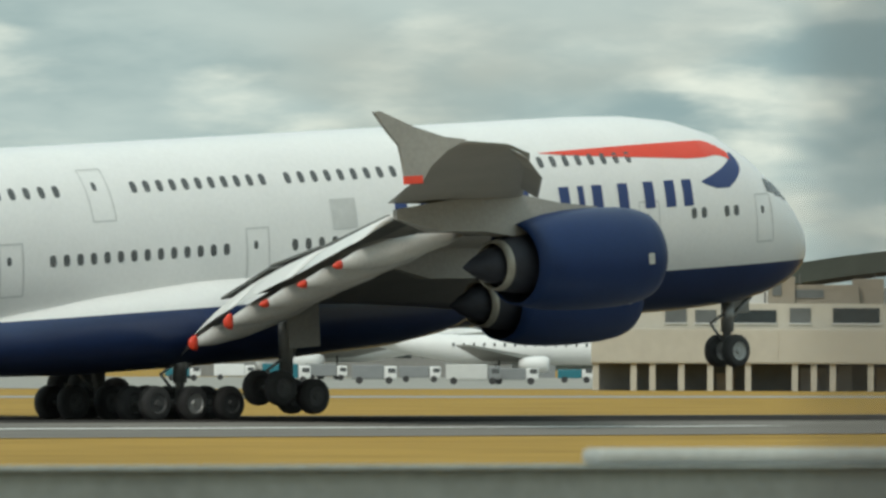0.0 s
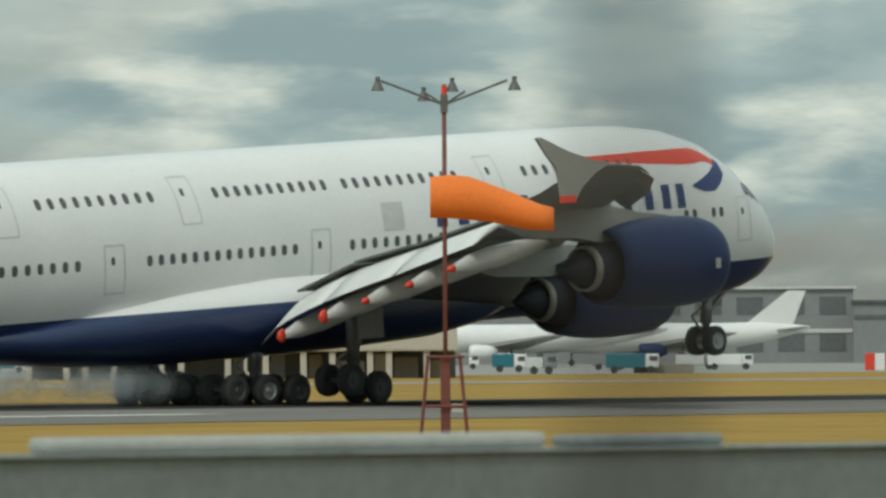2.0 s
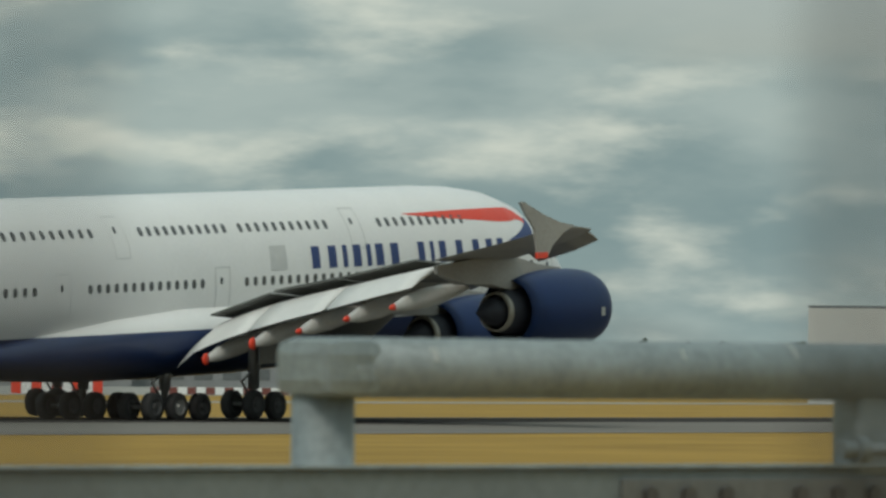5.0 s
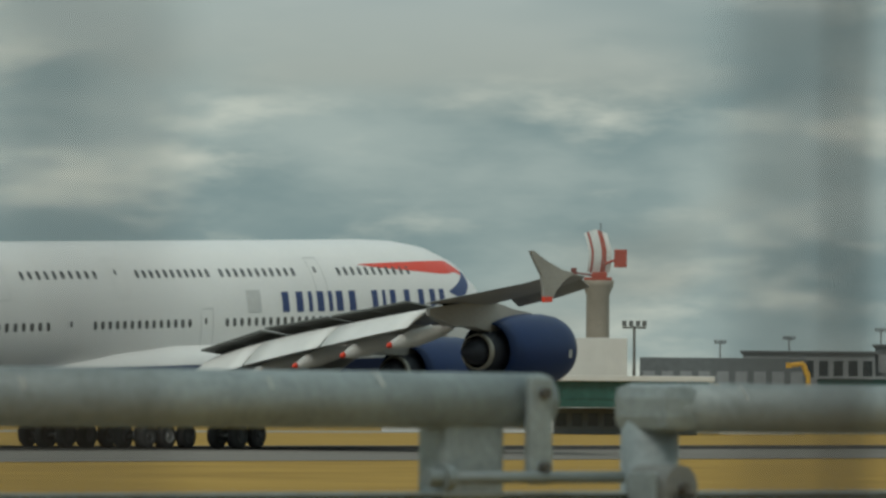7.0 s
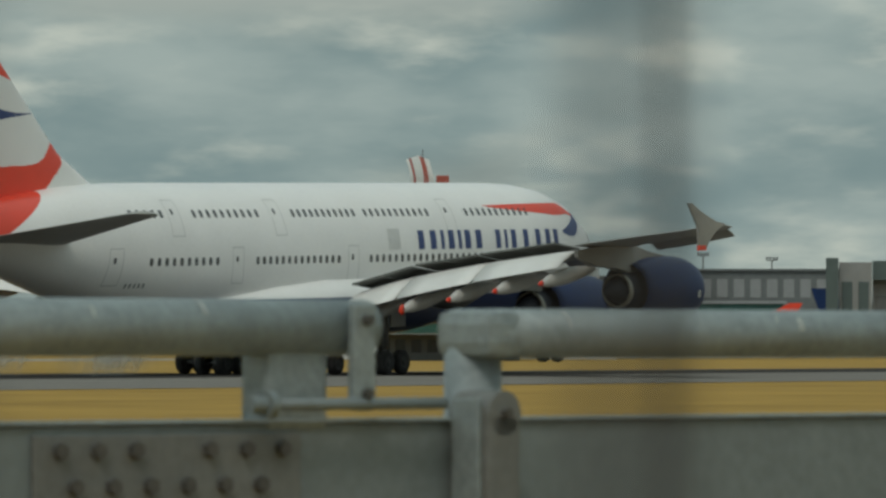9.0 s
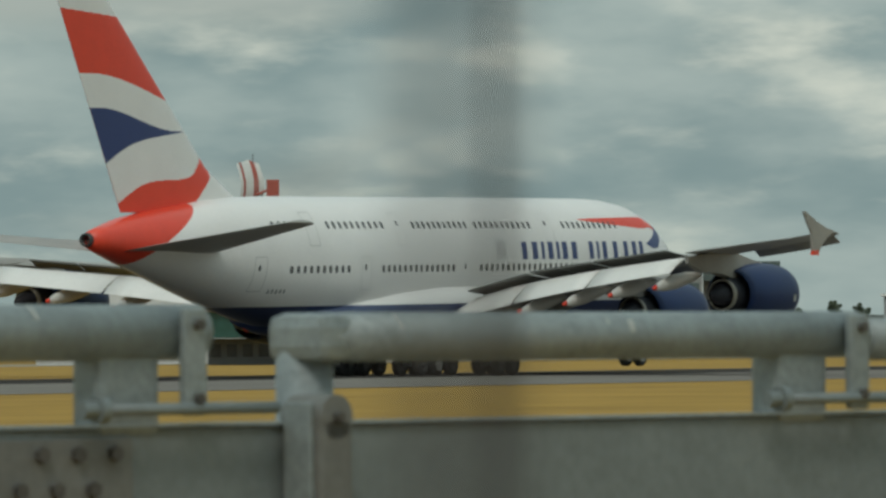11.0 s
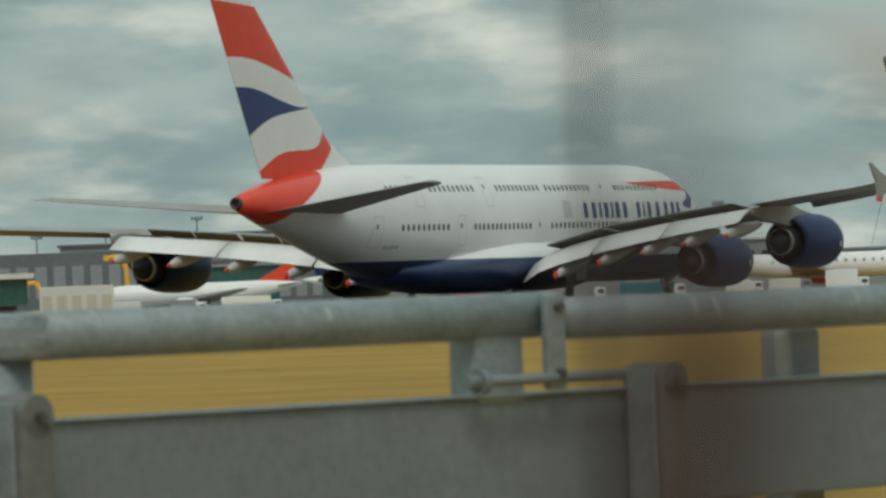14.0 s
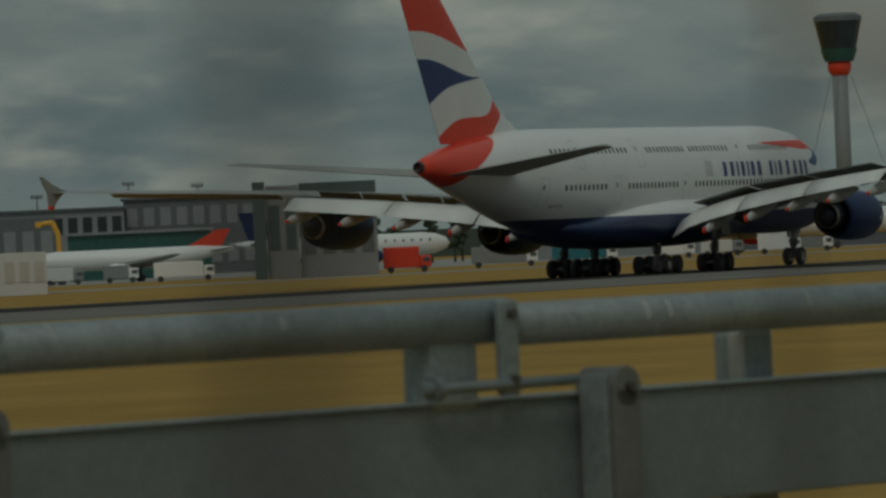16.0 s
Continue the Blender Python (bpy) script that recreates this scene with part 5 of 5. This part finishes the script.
def tree_clump(bearing, dist, w, h, n, seed):
    """Far trees, too small to tell leaf from leaf: trunks and ragged crowns of small clumps."""
    rnd = random.Random(seed)
    t = thing("tree_belt", far_frame(bearing, dist), "dark belt of far trees behind the airfield", "trees", "tree belts", "stuff")
    bm = bmesh.new()
    for i in range(n):
        x = -w / 2 + w * (i + rnd.random()) / n
        hh = h * rnd.uniform(0.6, 1.0)
        tube(bm, (x, 0, 0), (x, 0, hh * 0.6), 0.3, 5, 0.15)
        for k in range(26):
            r = rnd.uniform(0.4, 1.0)
            bmesh.ops.create_icosphere(bm, subdivisions=1, radius=r, matrix=Matrix.Translation((x + rnd.uniform(-2.1, 2.1) * (1 - 0.5 * k / 26), rnd.uniform(-1.4, 1.4), hh * (0.35 + 0.62 * k / 26))))
    part("crowns", bm, M["foliage"], t)


for i, (b, d, w, h, n) in enumerate(((59.9, 1450, 60, 9.5, 14), (64.2, 1500, 130, 11, 26), (67.5, 1700, 170, 12, 30), (56.3, 1500, 90, 12, 20), (53.0, 1500, 110, 11.5, 20))):
    tree_clump(b, d, w, h, n, i)


def ridge():
    bm = bmesh.new()
    rows = []
    for i in range(121):
        b = 25 + 60 * i / 120
        h = 12 + 6 * noise.noise(Vector((i * 0.17, 0.3, 0))) + 3 * noise.noise(Vector((i * 0.6, 2.3, 0)))
        p, q = at(b, 3300), at(b, 3500)
        rows.append([bm.verts.new((p.x, p.y, 0)), bm.verts.new((p.x, p.y, h)), bm.verts.new((q.x, q.y, h * 0.9)), bm.verts.new((q.x, q.y, 0))])
    for a, b in zip(rows, rows[1:]):
        for k in range(3):
            bm.faces.new((a[k], a[k + 1], b[k + 1], b[k]))
    tagged(part("backdrop", bm, M["hill"]), "low wooded rise on the horizon", "backdrop", kind="structure")


ridge()


# ---- tyre and brake smoke ----
def smoke_material():
    m = bpy.data.materials.new("wheel_smoke")
    m.use_nodes = True
    nt = m.node_tree
    nt.nodes.clear()
    N, L = nt.nodes.new, nt.links.new
    out, mixs, mixd = N("ShaderNodeOutputMaterial"), N("ShaderNodeMixShader"), N("ShaderNodeMixShader")
    tr, di, tl = N("ShaderNodeBsdfTransparent"), N("ShaderNodeBsdfDiffuse"), N("ShaderNodeBsdfTranslucent")
    di.inputs[0].default_value = tl.inputs[0].default_value = (0.74, 0.77, 0.77, 1)
    tc, nz, mr = N("ShaderNodeTexCoord"), N("ShaderNodeTexNoise"), N("ShaderNodeMapRange")
    nz.inputs["Scale"].default_value, nz.inputs["Detail"].default_value = 0.55, 1.5
    L(tc.outputs["Object"], nz.inputs["Vector"])
    mr.inputs["From Min"].default_value, mr.inputs["From Max"].default_value = 0.38, 0.66
    mr.inputs["To Min"].default_value, mr.inputs["To Max"].default_value = 0.12, 0.56
    L(nz.outputs["Fac"], mr.inputs["Value"])
    L(di.outputs[0], mixd.inputs[1])
    L(tl.outputs[0], mixd.inputs[2])
    # thins out to nothing towards the rim of each puff
    sub, mul, ln, fade, den = N("ShaderNodeVectorMath"), N("ShaderNodeVectorMath"), N("ShaderNodeVectorMath"), N("ShaderNodeMapRange"), N("ShaderNodeMath")
    sub.operation, mul.operation, ln.operation, den.operation = "SUBTRACT", "MULTIPLY", "LENGTH", "MULTIPLY"
    sub.inputs[1].default_value, mul.inputs[1].default_value = (0.5, 0.5, 0.5), (2, 0, 2)
    L(tc.outputs["Generated"], sub.inputs[0])
    L(sub.outputs[0], mul.inputs[0])
    L(mul.outputs[0], ln.inputs[0])
    fade.interpolation_type = "SMOOTHSTEP"
    fade.inputs["From Min"].default_value, fade.inputs["From Max"].default_value = 0.1, 0.92
    fade.inputs["To Min"].default_value, fade.inputs["To Max"].default_value = 1, 0
    L(ln.outputs["Value"], fade.inputs["Value"])
    L(mr.outputs["Result"], den.inputs[0])
    L(fade.outputs["Result"], den.inputs[1])
    L(den.outputs[0], mixs.inputs[0])
    L(tr.outputs[0], mixs.inputs[1])
    L(mixd.outputs[0], mixs.inputs[2])
    L(mixs.outputs[0], out.inputs[0])
    return m


M["smoke"] = smoke_material()
puffs = []
rnd = random.Random(21)
# touchdown puffs of tyre smoke, then four later ones of brake smoke
RELEASE = [0.45 + 2.0 * i / 13 for i in range(13)] + [7.2, 7.8, 8.4, 9.0]
for i, release in enumerate(RELEASE):
    bm = bmesh.new()
    bmesh.ops.create_icosphere(bm, subdivisions=4, radius=1.0)
    bmesh.ops.delete(bm, geom=[v for v in bm.verts if v.co.y > 0.05], context="VERTS")
    sx, sz = rnd.uniform(5.0, 8.0), rnd.uniform(1.1, 1.7)
    off = Vector((rnd.uniform(0, 50), 0, 0))
    for v in bm.verts:
        v.co = Vector((v.co.x * sx, v.co.y * 0.8, v.co.z * sz))
        v.co += 0.16 * noise.noise_vector(v.co * 0.9 + off) + 0.06 * noise.noise_vector(v.co * 2.6 + off)
    ob = tagged(part("smoke_puff", bm, M["smoke"], None, "", True), "thin grey tyre and brake smoke over the runway", "smoke", "tyre smoke")
    ob.visible_shadow = False
    puffs.append((ob, release, -1 if i % 3 else 1))


# ---- what moves ----
def motions():
    rows = []
    for t, nose, pitch in PLANE_ROWS:
        rows.append((t, pose(nose - 36.0, RUNWAY, 0.7, 0, -pitch, 0)))
    walk(airliner, rows)
    # upward bend of the wings under lift: rise of the tip
    bend = [(0, 2.35), (0.5, 2.22), (2.0, 1.80), (3.5, 1.33), (6.0, 1.04), (6.5, 0.95), (7.0, 0.72), (8.0, 0.2), (8.5, -0.05), (9.5, -0.1), (16, -0.25)]
    for inner, outer, side in wing_parts:
        ri, ro = [], []
        for t, h2 in bend:
            h1 = 0.2465 * h2
            a1 = math.atan2(h1, HINGE_OUT - HINGE_IN)
            a2 = math.atan2(h2 - h1, 38.3 - HINGE_OUT)
            piv1 = Matrix.Translation((0, side * HINGE_IN, 4.0))
            ri.append((t, piv1 @ Matrix.Rotation(side * a1, 4, "X") @ piv1.inverted()))
            piv2 = Matrix.Translation((0, side * HINGE_OUT, 5.6))
            ro.append((t, Matrix.Translation((0, 0, h1)) @ piv2 @ Matrix.Rotation(side * a2, 4, "X") @ piv2.inverted()))
        walk(inner, ri)
        walk(outer, ro)
    lift = [(0, -1), (1.0, 0), (2.2, 4), (3.5, 7), (5.0, 11), (6.0, 13), (16, 13)]
    for ob, mat in spoilers:
        walk(ob, [(t, mat @ pose(0, 0, 0, 0, a, 0)) for t, a in lift])

    # wing gear trucks hang tail-up until the load comes on
    for ob, piv in trucks:
        p, q = Matrix.Translation(piv), Matrix.Translation(-piv)
        walk(ob, [(t, Matrix.Translation((0, 0, h)) @ p @ pose(0, 0, 0, 0, a, 0) @ q) for t, h, a in ((0, 0.30, 15), (1.0, 0.20, 15), (2.0, 0.12, 14), (3.5, 0.10, 13), (6.0, 0, 0), (16, 0, 0))])
    # body gear trucks lie flat on the runway while the nose is still up
    for ob, piv in body_trucks:
        p, q = Matrix.Translation(piv), Matrix.Translation(-piv)
        walk(ob, [(t, p @ pose(0, 0, 0, 0, pitch, 0) @ q) for t, nose, pitch in PLANE_ROWS])
    # tyre and brake smoke: each puff is carried in the belly until the wheels let it go
    for k, (ob, tr, side) in enumerate(puffs):
        xs = [r[0] for r in PLANE_ROWS]
        ns = [r[1] for r in PLANE_ROWS]
        prow = []
        for t in sorted({0.0, tr, tr + 0.2, tr + 1.2, 6.0, 16.0} | {x for x in xs if x < tr}):
            if t <= tr:
                prow.append((t, pose(float(np.interp(t, xs, ns)) - 37.0, RUNWAY + 0.4 * side, 6.0)))
            else:
                x = float(np.interp(tr, xs, ns)) - 40.0
                d = t - tr
                prow.append((t, pose(x + 0.7 * min(d, 3.0), RUNWAY + side * (2.4 + 0.3 * min(d, 3)), 0.85 + 0.2 * min(d, 3.0), 0, 0, 5 * min(d, 3))))
        walk(ob, prow)


motions()
